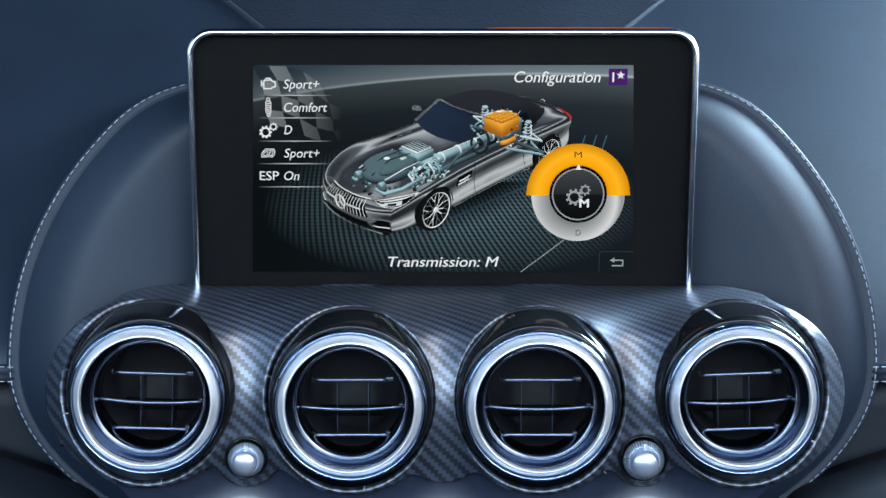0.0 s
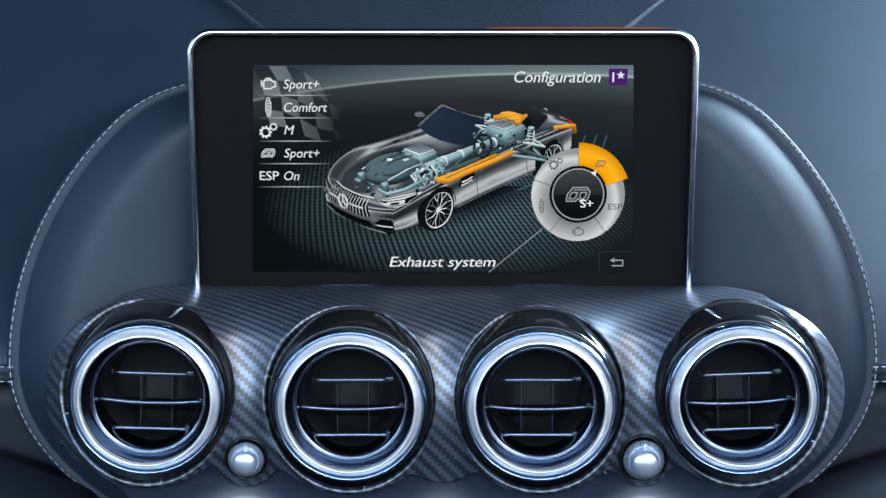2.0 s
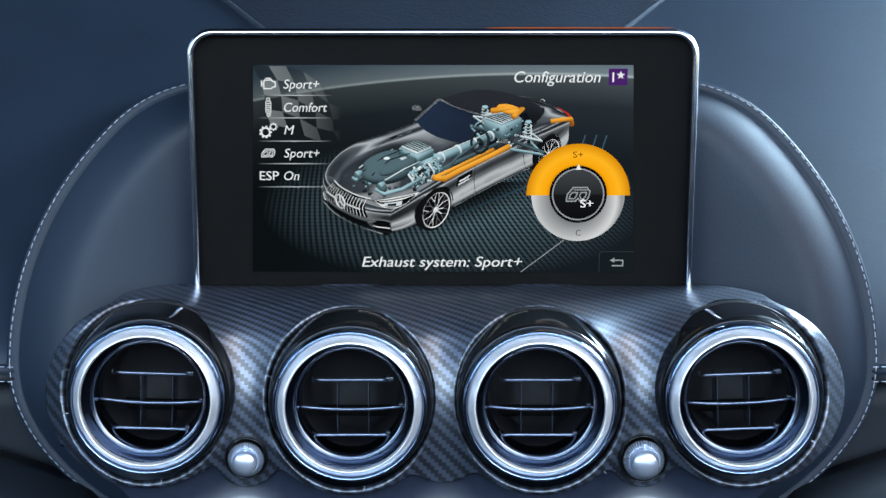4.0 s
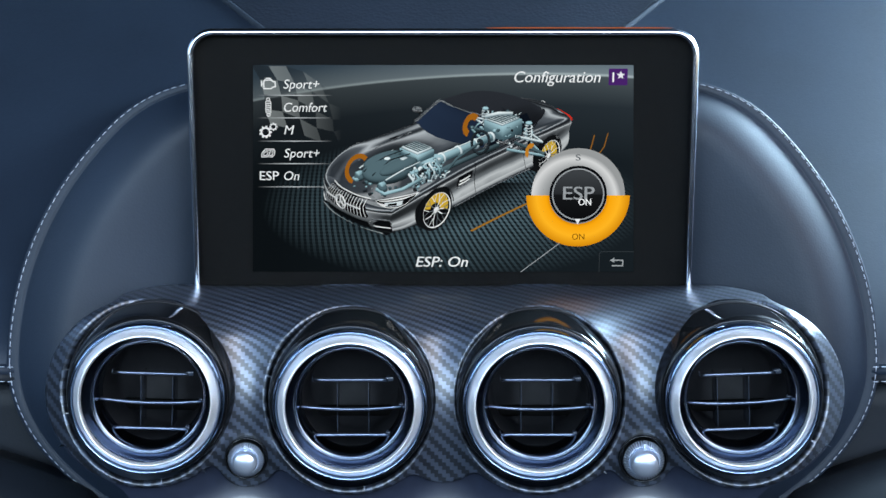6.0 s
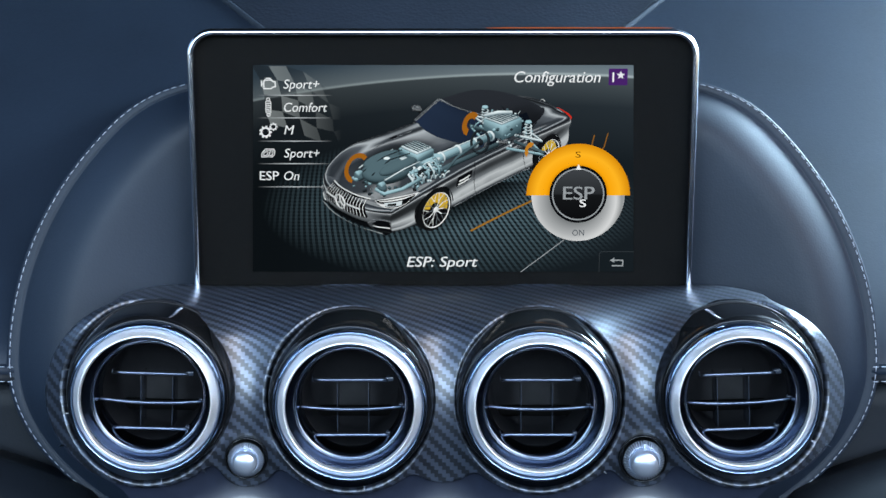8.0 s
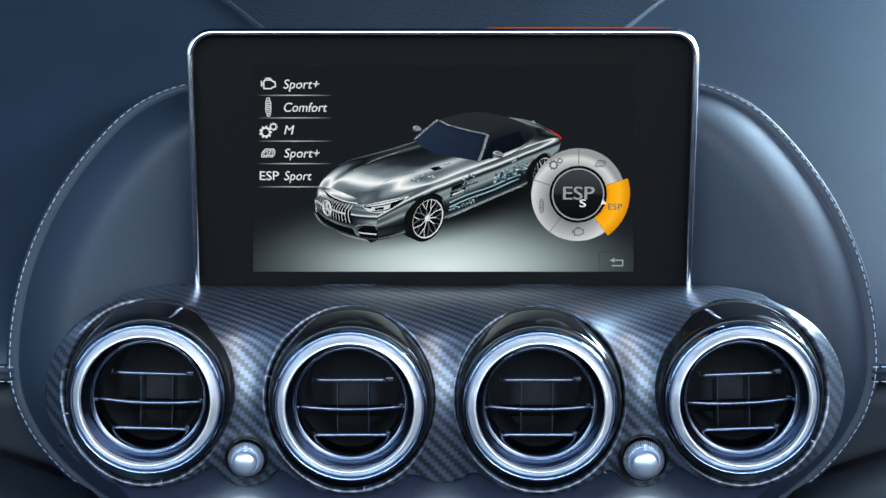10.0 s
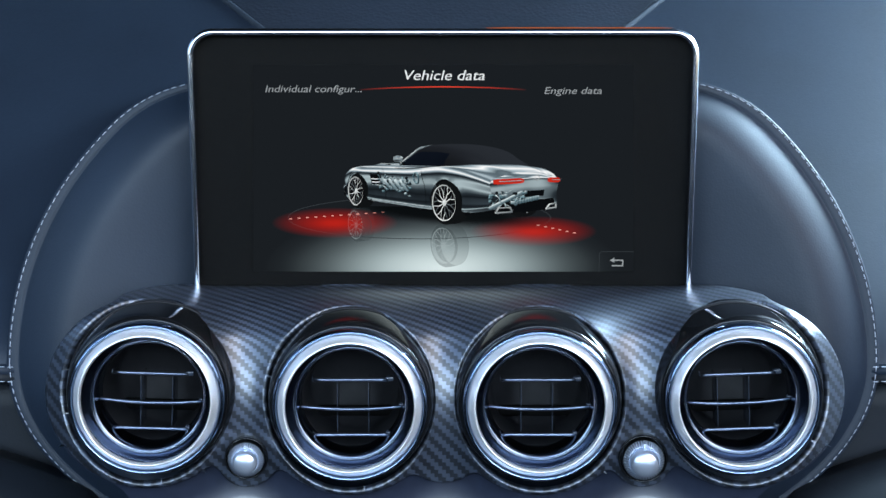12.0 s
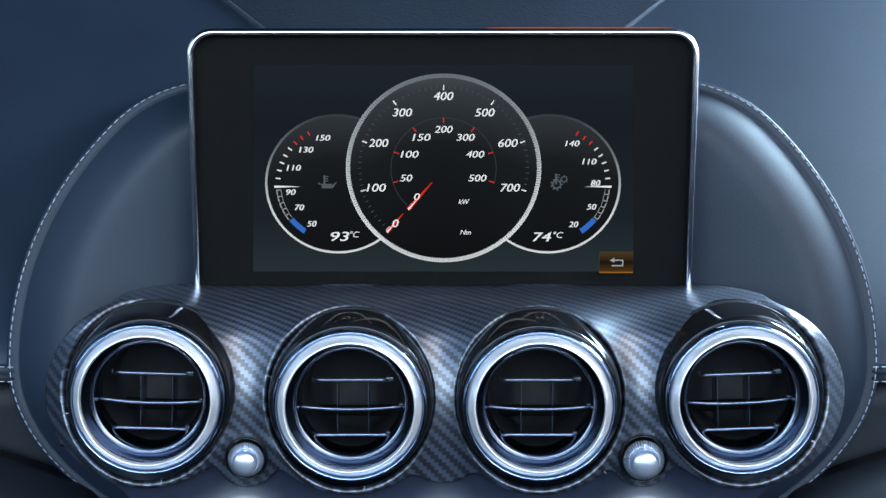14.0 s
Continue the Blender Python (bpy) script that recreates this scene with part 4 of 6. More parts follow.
def drawn(name, bm, mats, view, layer, label=""):
    """A drawing of part of the car: its points carried to the display in perspective, its own places and slopes kept for the shading."""
    turn = view_turn(view)
    if layer < 10:
        # what lies past the lower edge of the lit area is left out
        def low_edge(v):
            p = turn @ (v.co - CAR_MID)
            return view[4] - view[6] / (view[5] + p.y) * p.z
        bmesh.ops.delete(bm, geom=[f for f in bm.faces if max(low_edge(v) for v in f.verts) > 482], context="FACES")
    bmesh.ops.recalc_face_normals(bm, faces=bm.faces)
    bm.normal_update()
    slope = [v.normal.copy() for v in bm.verts]
    rest = [v.co.copy() for v in bm.verts]
    ox, oz = on_glass(view[3], view[4])
    deep = view[6] / view[5] * PX
    for v in bm.verts:
        p = turn @ (v.co - CAR_MID)
        k = view[6] / (view[5] + p.y)
        x, z = on_glass(view[3] + k * p.x, view[4] - k * p.z)
        v.co = (x - ox, p.y * deep, z - oz)
    smooth = [f.smooth for f in bm.faces]
    me = bpy.data.meshes.new(name)
    bm.to_mesh(me)
    bm.free()
    for m in mats:
        me.materials.append(m)
    me.polygons.foreach_set("use_smooth", smooth)
    for key, values in (("slope", slope), ("rest", rest)):
        at = me.attributes.new(key, "FLOAT_VECTOR", "POINT")
        at.data.foreach_set("vector", np.array([c for v in values for c in v], np.float32))
    ob = new(name, me)
    ob.parent = PIC
    ob.location = (ox, -layer * 0.0001 / FLAT, oz)
    if label:
        tagged(ob, label)
    return ob


def attr(t, name):
    n = t.nodes.new("ShaderNodeAttribute")
    n.attribute_name = name
    return n.outputs["Vector"]


def blend(t, fac, a, b, kind="MIX"):
    n = node(t, "ShaderNodeMix")
    n.data_type, n.blend_type = "RGBA", kind
    for i, v in ((0, fac), (6, a), (7, b)):
        if isinstance(v, tuple):
            n.inputs[i].default_value = (*v, 1)
        elif isinstance(v, (int, float)):
            n.inputs[i].default_value = v
        else:
            t.links.new(v, n.inputs[i])
    return n.outputs[2]


def span(t, value, lo, hi, a=0.0, b=1.0):
    n = node(t, "ShaderNodeMapRange", **{"From Min": lo, "From Max": hi, "To Min": a, "To Max": b})
    n.interpolation_type = "SMOOTHSTEP"
    t.links.new(value, n.inputs["Value"])
    return n.outputs[0]


def lobe(t, rest, centre, size):
    """One in the middle of an oval region of the car, nought outside."""
    n = node(t, "ShaderNodeVectorMath")
    n.operation = "SUBTRACT"
    t.links.new(rest, n.inputs[0])
    n.inputs[1].default_value = centre
    d = node(t, "ShaderNodeVectorMath")
    d.operation = "DIVIDE"
    t.links.new(n.outputs[0], d.inputs[0])
    d.inputs[1].default_value = size
    ln = node(t, "ShaderNodeVectorMath")
    ln.operation = "LENGTH"
    t.links.new(d.outputs[0], ln.inputs[0])
    return span(t, ln.outputs["Value"], 0.45, 1.0, 1.0, 0.0)


def drawn_reflections(name, view, stops, see_through=(), side=0.0):
    """Silver paint of the drawn car: reflections of a studio's floor, dark horizon and soft boxes painted into its glow
    by slope, clear over the running gear.
    """
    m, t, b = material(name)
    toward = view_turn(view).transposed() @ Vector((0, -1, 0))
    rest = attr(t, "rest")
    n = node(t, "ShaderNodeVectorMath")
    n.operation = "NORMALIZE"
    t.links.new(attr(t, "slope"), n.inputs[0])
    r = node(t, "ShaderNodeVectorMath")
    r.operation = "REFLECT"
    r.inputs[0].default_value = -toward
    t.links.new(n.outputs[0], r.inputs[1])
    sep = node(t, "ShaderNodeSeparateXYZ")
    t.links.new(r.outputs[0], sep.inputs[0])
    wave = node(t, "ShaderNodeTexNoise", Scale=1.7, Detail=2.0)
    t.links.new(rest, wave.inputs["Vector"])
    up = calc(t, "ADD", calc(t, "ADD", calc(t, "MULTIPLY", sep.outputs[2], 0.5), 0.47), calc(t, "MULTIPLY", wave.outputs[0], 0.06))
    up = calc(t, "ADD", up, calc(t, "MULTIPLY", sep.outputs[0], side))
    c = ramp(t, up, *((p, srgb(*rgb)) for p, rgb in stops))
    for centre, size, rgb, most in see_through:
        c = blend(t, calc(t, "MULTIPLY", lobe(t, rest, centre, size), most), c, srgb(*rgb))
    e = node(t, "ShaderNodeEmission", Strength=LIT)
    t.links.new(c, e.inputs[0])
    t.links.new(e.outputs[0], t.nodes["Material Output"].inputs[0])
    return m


def drawn_solid(name, lo, hi, light=(0.35, 0.25, 0.9)):
    """A drawn part, its shading painted: the glow is brighter on slopes that face the given light."""
    m, t, b = material(name)
    d = node(t, "ShaderNodeVectorMath")
    d.operation = "DOT_PRODUCT"
    t.links.new(attr(t, "slope"), d.inputs[0])
    d.inputs[1].default_value = Vector(light).normalized()
    v = calc(t, "ADD", calc(t, "MULTIPLY", d.outputs["Value"], 0.5), 0.5)
    c = ramp(t, v, (0.1, srgb(*lo)), (0.55, srgb(*[0.6 * p + 0.4 * q for p, q in zip(lo, hi)])), (0.95, srgb(*hi)))
    e = node(t, "ShaderNodeEmission", Strength=LIT)
    t.links.new(c, e.inputs[0])
    t.links.new(e.outputs[0], t.nodes["Material Output"].inputs[0])
    return m


def drawn_shadow(name, rgb, size, most):
    m, t, b = material(name)
    a = calc(t, "MULTIPLY", lobe(t, attr(t, "rest"), (0, 0, 0), size), most)
    e = node(t, "ShaderNodeEmission", Strength=LIT)
    e.inputs[0].default_value = (*srgb(*rgb), 1)
    clear, mix = node(t, "ShaderNodeBsdfTransparent"), node(t, "ShaderNodeMixShader")
    t.links.new(a, mix.inputs[0]); t.links.new(clear.outputs[0], mix.inputs[1]); t.links.new(e.outputs[0], mix.inputs[2])
    t.links.new(mix.outputs[0], t.nodes["Material Output"].inputs[0])
    return m


def fine(stations, n):
    """Smoothed stations, n for each gap."""
    s = np.array(stations, float)
    v = np.linspace(0, len(s) - 1, (len(s) - 1) * n + 1)
    out = []
    for q in v:
        i = min(int(q), len(s) - 2)
        f = q - i
        p0, p1, p2, p3 = s[max(i - 1, 0)], s[i], s[i + 1], s[min(i + 2, len(s) - 1)]
        out.append(tuple(0.5 * (2 * p1 + (p2 - p0) * f + (2 * p0 - 5 * p1 + 4 * p2 - p3) * f * f + (3 * p1 - p0 - 3 * p2 + p3) * f ** 3)))
    return out


# stations of the body: x, half width, sill, shoulder, height along the middle
BODY = fine([(2.03, 0.80, 0.15, 0.545, 0.655), (1.88, 0.885, 0.15, 0.64, 0.745), (1.62, 0.95, 0.17, 0.735, 0.82), (1.315, 0.98, 0.18, 0.785, 0.865), (1.0, 0.96, 0.18, 0.785, 0.89),
             (0.6, 0.925, 0.17, 0.79, 0.90), (0.1, 0.905, 0.17, 0.80, 0.90), (-0.5, 0.91, 0.17, 0.82, 0.90), (-0.9, 0.94, 0.18, 0.855, 0.915), (-1.315, 0.985, 0.19, 0.88, 0.935),
             (-1.68, 0.965, 0.21, 0.855, 0.925), (-1.95, 0.895, 0.25, 0.79, 0.885), (-2.12, 0.80, 0.29, 0.715, 0.83)], 6)
AXLES = (1.315, -1.315)
TYRE = 0.335


def half_section(x, w, sill, sh, top):
    h, d = sh - sill, top - sh
    pts = [(0.88, sill), (0.945, sill + 0.03), (0.962, sill + 0.12 * h), (0.950, sill + 0.34 * h), (0.952, sill + 0.55 * h), (0.985, sill + 0.72 * h), (1.0, sill + 0.83 * h), (0.992, sill + 0.92 * h),
           (0.955, sh + 0.10 * d), (0.875, sh + 0.34 * d), (0.76, sh + 0.48 * d), (0.62, sh + 0.60 * d), (0.48, sh + 0.86 * d), (0.36, sh + 0.95 * d), (0.18, sh + 0.985 * d), (0.0, top)]
    return [(w * a, z) for a, z in fine(pts, 2)]


def station(x):
    xs = [s[0] for s in BODY][::-1]
    return (x, *(float(np.interp(x, xs, [s[k] for s in BODY][::-1])) for k in range(1, 5)))


def over(x, y, out=0.0):
    """A point on the upper skin."""
    sec = half_section(*station(min(x, 2.03)))[14:][::-1]
    return Vector((x, y, float(np.interp(abs(y), [p[0] for p in sec], [p[1] for p in sec])) + out))


def flank(x, z, out=0.0, s=1):
    sec = half_section(*station(x))[:14]
    return Vector((x, s * (float(np.interp(z, [p[1] for p in sec], [p[0] for p in sec])) + out), z))


def bulge(z, end):
    if end > 0:
        return float(np.interp(z, (0.12, 0.20, 0.34, 0.50, 0.575, 0.625, 0.655), (0.10, 0.20, 0.235, 0.225, 0.18, 0.10, 0.0)))
    return -float(np.interp(z, (0.28, 0.38, 0.60, 0.74, 0.795, 0.83), (0.06, 0.13, 0.16, 0.19, 0.17, 0.0)))


def end_face(y, z, end=1, out=0.0):
    """A point on the nose (end 1) or the tail (end -1)."""
    s = BODY[0] if end > 0 else BODY[-1]
    sec = half_section(*s)
    w = float(np.interp(z, [p[1] for p in sec], [p[0] for p in sec]))
    t = min(1.0, abs(y) / max(w, 0.02))
    p = Vector((s[0] + bulge(z, end) * (1 - t ** 2.6), y, z))
    return p + Vector((end * out, 0, 0)) + (Vector((0, math.copysign(out, y), 0)) if t > 0.75 else Vector())


def skin(bm, rows, mat, smooth=True):
    vs = [[bm.verts.new(p) for p in r] for r in rows]
    made = []
    for p, q in zip(vs, vs[1:]):
        for j in range(len(p) - 1):
            f = bm.faces.new((p[j], p[j + 1], q[j + 1], q[j]))
            f.material_index, f.smooth = mat(len(made)) if callable(mat) else mat, smooth
            made.append(f)
    return made


def ellipsoid(bm, c, r, mat, n=12):
    made = bmesh.ops.create_uvsphere(bm, u_segments=n, v_segments=n // 2 + 2, radius=1.0, matrix=Matrix.Translation(c) @ Matrix.Diagonal((*r, 1)))
    for v in made["verts"]:
        for f in v.link_faces:
            f.material_index, f.smooth = mat, True


def block(bm, c, s, mat, turn=None):
    made = bmesh.ops.create_cube(bm, size=1.0, matrix=Matrix.Translation(c) @ (turn or Matrix()) @ Matrix.Diagonal((*s, 1)))
    for v in made["verts"]:
        for f in v.link_faces:
            f.material_index = mat


def pipe(bm, pts, r, mat, n=8):
    t = tube(pts, r, n)
    me = bpy.data.meshes.new("tmp")
    t.to_mesh(me)
    t.free()
    k = len(bm.faces)
    bm.from_mesh(me)
    bpy.data.meshes.remove(me)
    bm.faces.ensure_lookup_table()
    for f in bm.faces[k:]:
        f.material_index, f.smooth = mat, True


def wheel_shape(bm, x, side, tyre, rim, dark, flip=1):
    """A wheel with ten forked spokes; flip -1 gives its image in the floor."""
    y, r = 0.955, TYRE
    def at(rad, ang, out):
        return (x + rad * math.cos(ang), side * (y + out), flip * (r + rad * math.sin(ang)))
    def ringed(r0, r1, y0, y1, mat, n=40):
        a = [bm.verts.new(at(r0, 2 * math.pi * i / n, y0)) for i in range(n)]
        b = [bm.verts.new(at(r1, 2 * math.pi * i / n, y1)) for i in range(n)]
        for i in range(n):
            bm.faces.new((a[i], a[(i + 1) % n], b[(i + 1) % n], b[i])).material_index = mat
    ringed(r, r, -0.22, -0.01, tyre)
    ringed(r, 0.83 * r, -0.01, 0.02, tyre)
    ringed(0.83 * r, 0.785 * r, 0.02, 0.012, rim)
    ringed(0.80 * r, 0.001, -0.05, -0.05, dark)
    ringed(0.14 * r, 0.001, 0.0, 0.012, rim)
    def spoke(r0, a0, r1, a1, w0, w1):
        p, q = Vector(at(r0, a0, 0.0)), Vector(at(r1, a1, 0.012))
        d = (q - p).cross(Vector((0, 1, 0))).normalized()
        bm.faces.new([bm.verts.new(v) for v in (p + d * w0, q + d * w1, q - d * w1, p - d * w0)]).material_index = rim
    for i in range(10):
        a = 2 * math.pi * (i + 0.25) / 10
        spoke(0.10 * r, a, 0.46 * r, a, 0.009, 0.007)
        for s in (-1, 1):
            spoke(0.42 * r, a, 0.80 * r, a + s * 0.20, 0.006, 0.0055)


PAINT, TYRE_INK, BRIGHT, PANE, FABRIC, TAIL, HOLE, LAMP = range(8)


def car_mesh():
    bm = bmesh.new()
    # body skin, cut out round the wheels
    rows = []
    for s in BODY:
        sec = half_section(*s)
        rows.append([Vector((s[0], y, z)) for y, z in sec] + [Vector((s[0], -y, z)) for y, z in sec[-2::-1]])
    made = skin(bm, rows, PAINT)
    cut = []
    for f in made:
        c = f.calc_center_median()
        if abs(c.y) > 0.55 and any(math.hypot(c.x - a, c.z - TYRE) < 0.362 for a in AXLES):
            cut.append(f)
    bmesh.ops.delete(bm, geom=cut, context="FACES")
    for v in bm.verts:
        if v.is_boundary and abs(v.co.y) > 0.55:
            for a in AXLES:
                d = math.hypot(v.co.x - a, v.co.z - TYRE)
                if 0.28 < d < 0.45 and v.co.z > 0.20:
                    v.co.x, v.co.z = a + (v.co.x - a) * 0.364 / d, TYRE + (v.co.z - TYRE) * 0.364 / d
    # nose and tail
    for s, end in ((BODY[0], 1), (BODY[-1], -1)):
        sec = half_section(*s)
        skin(bm, [[Vector((s[0] + bulge(z, end) * (1 - abs(t) ** 2.6), y * t, z)) for t in [i / 12 for i in range(-12, 13)]] for y, z in sec], PAINT)
    # dark underside and wheel houses
    bm.faces.new([bm.verts.new(p) for p in ((2.1, -0.75, 0.15), (2.1, 0.75, 0.15), (-2.2, 0.75, 0.24), (-2.2, -0.75, 0.24))]).material_index = HOLE
    for x in AXLES:
        for s in (1, -1):
            bm.faces.new([bm.verts.new((x + 0.43 * math.cos(2 * math.pi * i / 32), s * 0.80, max(0.16, TYRE + 0.43 * math.sin(2 * math.pi * i / 32)))) for i in range(32)]).material_index = HOLE
            pipe(bm, [(x + 0.362 * math.cos(math.pi * i / 20), s * (flank(x, 0.6).y * 0.99), TYRE + 0.362 * math.sin(math.pi * i / 20)) for i in range(21)], 0.008, HOLE, 6)
            wheel_shape(bm, x, s, TYRE_INK, BRIGHT, HOLE)
    # soft top, windscreen, side windows: x at the side and the middle, base half width and height, shoulder half width and height, height in the middle
    cab = fine([(0.10, 0.36, 0.785, 0.87, 0.78, 0.876, 0.905), (-0.10, 0.10, 0.80, 0.872, 0.70, 1.035, 1.065), (-0.315, -0.18, 0.81, 0.876, 0.605, 1.19, 1.225), (-0.6, -0.55, 0.81, 0.88, 0.585, 1.205, 1.262),
                (-0.95, -0.95, 0.80, 0.89, 0.57, 1.185, 1.245), (-1.3, -1.32, 0.73, 0.91, 0.53, 1.115, 1.180), (-1.58, -1.62, 0.62, 0.925, 0.46, 1.000, 1.055), (-1.74, -1.78, 0.50, 0.93, 0.42, 0.935, 0.945)], 6)
    rows = []
    for xs, xm, wb, zb, ws, zs, zm in cab:
        half = [(wb, zb, 0.0), (wb + 0.3 * (ws - wb) + 0.015, zb + 0.36 * (zs - zb), 0.0), (wb + 0.68 * (ws - wb) + 0.02, zb + 0.72 * (zs - zb), 0.0), (ws + 0.012, zs - 0.012, 0.0), (ws * 0.93, zs + 0.25 * (zm - zs), 0.12),
                (ws * 0.72, zs + 0.62 * (zm - zs), 0.42), (ws * 0.4, zs + 0.9 * (zm - zs), 0.82), (0.0, zm, 1.0)]
        rows.append([Vector((xs + (xm - xs) * f, y, z)) for y, z, f in half] + [Vector((xs + (xm - xs) * f, -y, z)) for y, z, f in half[-2::-1]])
    def cab_mat(k):
        i, j = divmod(k, 14)
        if i < 12 and 3 <= j <= 10:
            return PANE
        if j in (0, 1, 12, 13) and 3 <= i < 26:
            return PANE
        return FABRIC
    skin(bm, rows, cab_mat)
    for s in (1, -1):
        pts = [Vector((xs, s * (ws + 0.012), zs)) for xs, xm, wb, zb, ws, zs, zm in cab[:13]]
        pipe(bm, pts, 0.024, PAINT)
        head = [rows[12][j] for j in range(3, 12)]
        ellipsoid(bm, (-0.12, s * 0.985, 0.985), (0.065, 0.105, 0.055), PAINT)
        pipe(bm, [(-0.10, s * 0.84, 0.89), (-0.12, s * 0.95, 0.955)], 0.014, HOLE)
        pipe(bm, [over(x, s * (0.86 if x > -0.9 else 0.86 - 0.3 * (-0.9 - x)), 0.004) for x in (0.15, -0.2, -0.6, -0.95, -1.2)], 0.007, HOLE, 6)
    pipe(bm, head, 0.016, PAINT)
    # nose: grille with upright bars and a ringed star, intakes, bright lips
    def strip(low, high, z0, z1, mat, out, end=1, n=10, m=3):
        skin(bm, [[end_face((low[0] + (high[0] - low[0]) * j / m) * (1 - i / n) + (low[1] + (high[1] - low[1]) * j / m) * i / n, z0 + (z1 - z0) * j / m, end, out) for i in range(n + 1)] for j in range(m + 1)], mat)
    strip((-0.49, 0.49), (-0.40, 0.40), 0.40, 0.615, HOLE, 0.014)
    strip((-0.46, 0.46), (-0.49, 0.49), 0.365, 0.40, HOLE, 0.014)
    for i in range(15):
        u = -1 + 2 * i / 14
        strip((0.46 * u - 0.0065, 0.46 * u + 0.0065), (0.385 * u - 0.006, 0.385 * u + 0.006), 0.385, 0.605, BRIGHT, 0.030, n=1)
    strip((-0.41, 0.41), (-0.40, 0.40), 0.612, 0.622, BRIGHT, 0.02)
    star = end_face(0, 0.505, 1, 0.06)
    pipe(bm, [star + Vector((0, 0.105 * math.cos(2 * math.pi * i / 24), 0.105 * math.sin(2 * math.pi * i / 24))) for i in range(25)], 0.012, BRIGHT)
    for k in range(3):
        a = math.pi / 2 + 2 * math.pi * k / 3
        pipe(bm, [star, star + Vector((0, 0.092 * math.cos(a), 0.092 * math.sin(a)))], [0.018, 0.006], BRIGHT)
    for s in (1, -1):
        pipe(bm, [end_face(s * (0.11 + 0.035 * i), 0.505, 1, 0.045) for i in range(9)], 0.013, BRIGHT, 6)
    strip((-0.52, 0.52), (-0.46, 0.46), 0.20, 0.305, HOLE, 0.012)
    strip((-0.66, 0.66), (-0.66, 0.66), 0.155, 0.195, BRIGHT, 0.05)
    for s in (1, -1):
        strip((s * 0.56, s * 0.80), (s * 0.54, s * 0.79), 0.20, 0.29, HOLE, 0.012, n=6)
        strip((s * 0.54, s * 0.79), (s * 0.62, s * 0.76), 0.29, 0.37, HOLE, 0.012, n=6)
        pipe(bm, [end_face(s * y, z, 1, 0.022) for y, z in ((0.50, 0.30), (0.56, 0.365), (0.66, 0.39), (0.76, 0.385), (0.80, 0.34))], 0.011, PAINT, 6)
        pipe(bm, [end_face(s * (0.56 + 0.03 * i), 0.265, 1, 0.022) for i in range(8)], 0.010, BRIGHT, 6)
        # side: outlet with fins, doors, handle, sill
        skin(bm, [[flank(x, z, 0.004, s) for x in (0.84, 0.72, 0.60, 0.50)] for z in (0.50, 0.57, 0.64, 0.685)], HOLE)
        for z in (0.54, 0.60):
            pipe(bm, [flank(0.80, z, 0.012, s), flank(0.66, z - 0.004, 0.014, s), flank(0.56, z + 0.012, 0.012, s)], 0.012, BRIGHT, 6)
        pipe(bm, [flank(0.84, 0.50, 0.01, s), flank(0.62, 0.485, 0.012, s), flank(0.50, 0.54, 0.01, s)], 0.010, PAINT, 6)
        for x, lean in ((0.40, 0.05), (-0.78, 0.10)):
            pipe(bm, [flank(x + lean * (z - 0.3) * 2, z, 0.002, s) for z in (0.24, 0.4, 0.55, 0.68, 0.80)], 0.0045, HOLE, 6)
        ellipsoid(bm, flank(-0.60, 0.735, 0.008, s), (0.075, 0.012, 0.026), PAINT)
        pipe(bm, [flank(0.88 - 0.175 * i, 0.205 + 0.002 * i, 0.012, s) for i in range(11)], 0.013, PAINT, 6)
        # bonnet: crease, cut line, outlet
        pipe(bm, [over(x, s * y, 0.002) for x, y in ((1.98, 0.30), (1.6, 0.40), (1.2, 0.46), (0.8, 0.50), (0.45, 0.52))], 0.007, PAINT, 6)
        skin(bm, [[over(x, s * y, 0.006) for x in (0.86, 0.78, 0.70)] for y in (0.50, 0.55, 0.60)], HOLE)
        # tail lamp, exhaust, diffuser
        pts = [end_face(s * (0.30 + 0.05 * i), 0.715 - 0.002 * i, -1, 0.012) for i in range(10)]
        pipe(bm, pts, [0.030] + [0.038] * 8 + [0.03], TAIL, 8)
        pipe(bm, [p + Vector((-0.04, 0, 0.004)) for p in pts[1:9]], 0.007, LAMP, 6)
        for d in (0.0, 0.035):
            pipe(bm, [end_face(s * y, z, -1, 0.03 - d) for y, z in ((0.40, 0.25), (0.68, 0.25), (0.64, 0.32), (0.46, 0.32), (0.40, 0.25))], 0.014, HOLE if d else BRIGHT, 6)
    strip((-0.66, 0.66), (-0.56, 0.56), 0.285, 0.42, HOLE, 0.012, -1)
    strip((-0.24, 0.24), (-0.24, 0.24), 0.47, 0.56, HOLE, 0.008, -1)
    star = end_face(0, 0.755, -1, 0.02)
    pipe(bm, [star + Vector((0, 0.045 * math.cos(2 * math.pi * i / 20), 0.04 * math.sin(2 * math.pi * i / 20))) for i in range(21)], 0.008, BRIGHT, 6)
    return bm


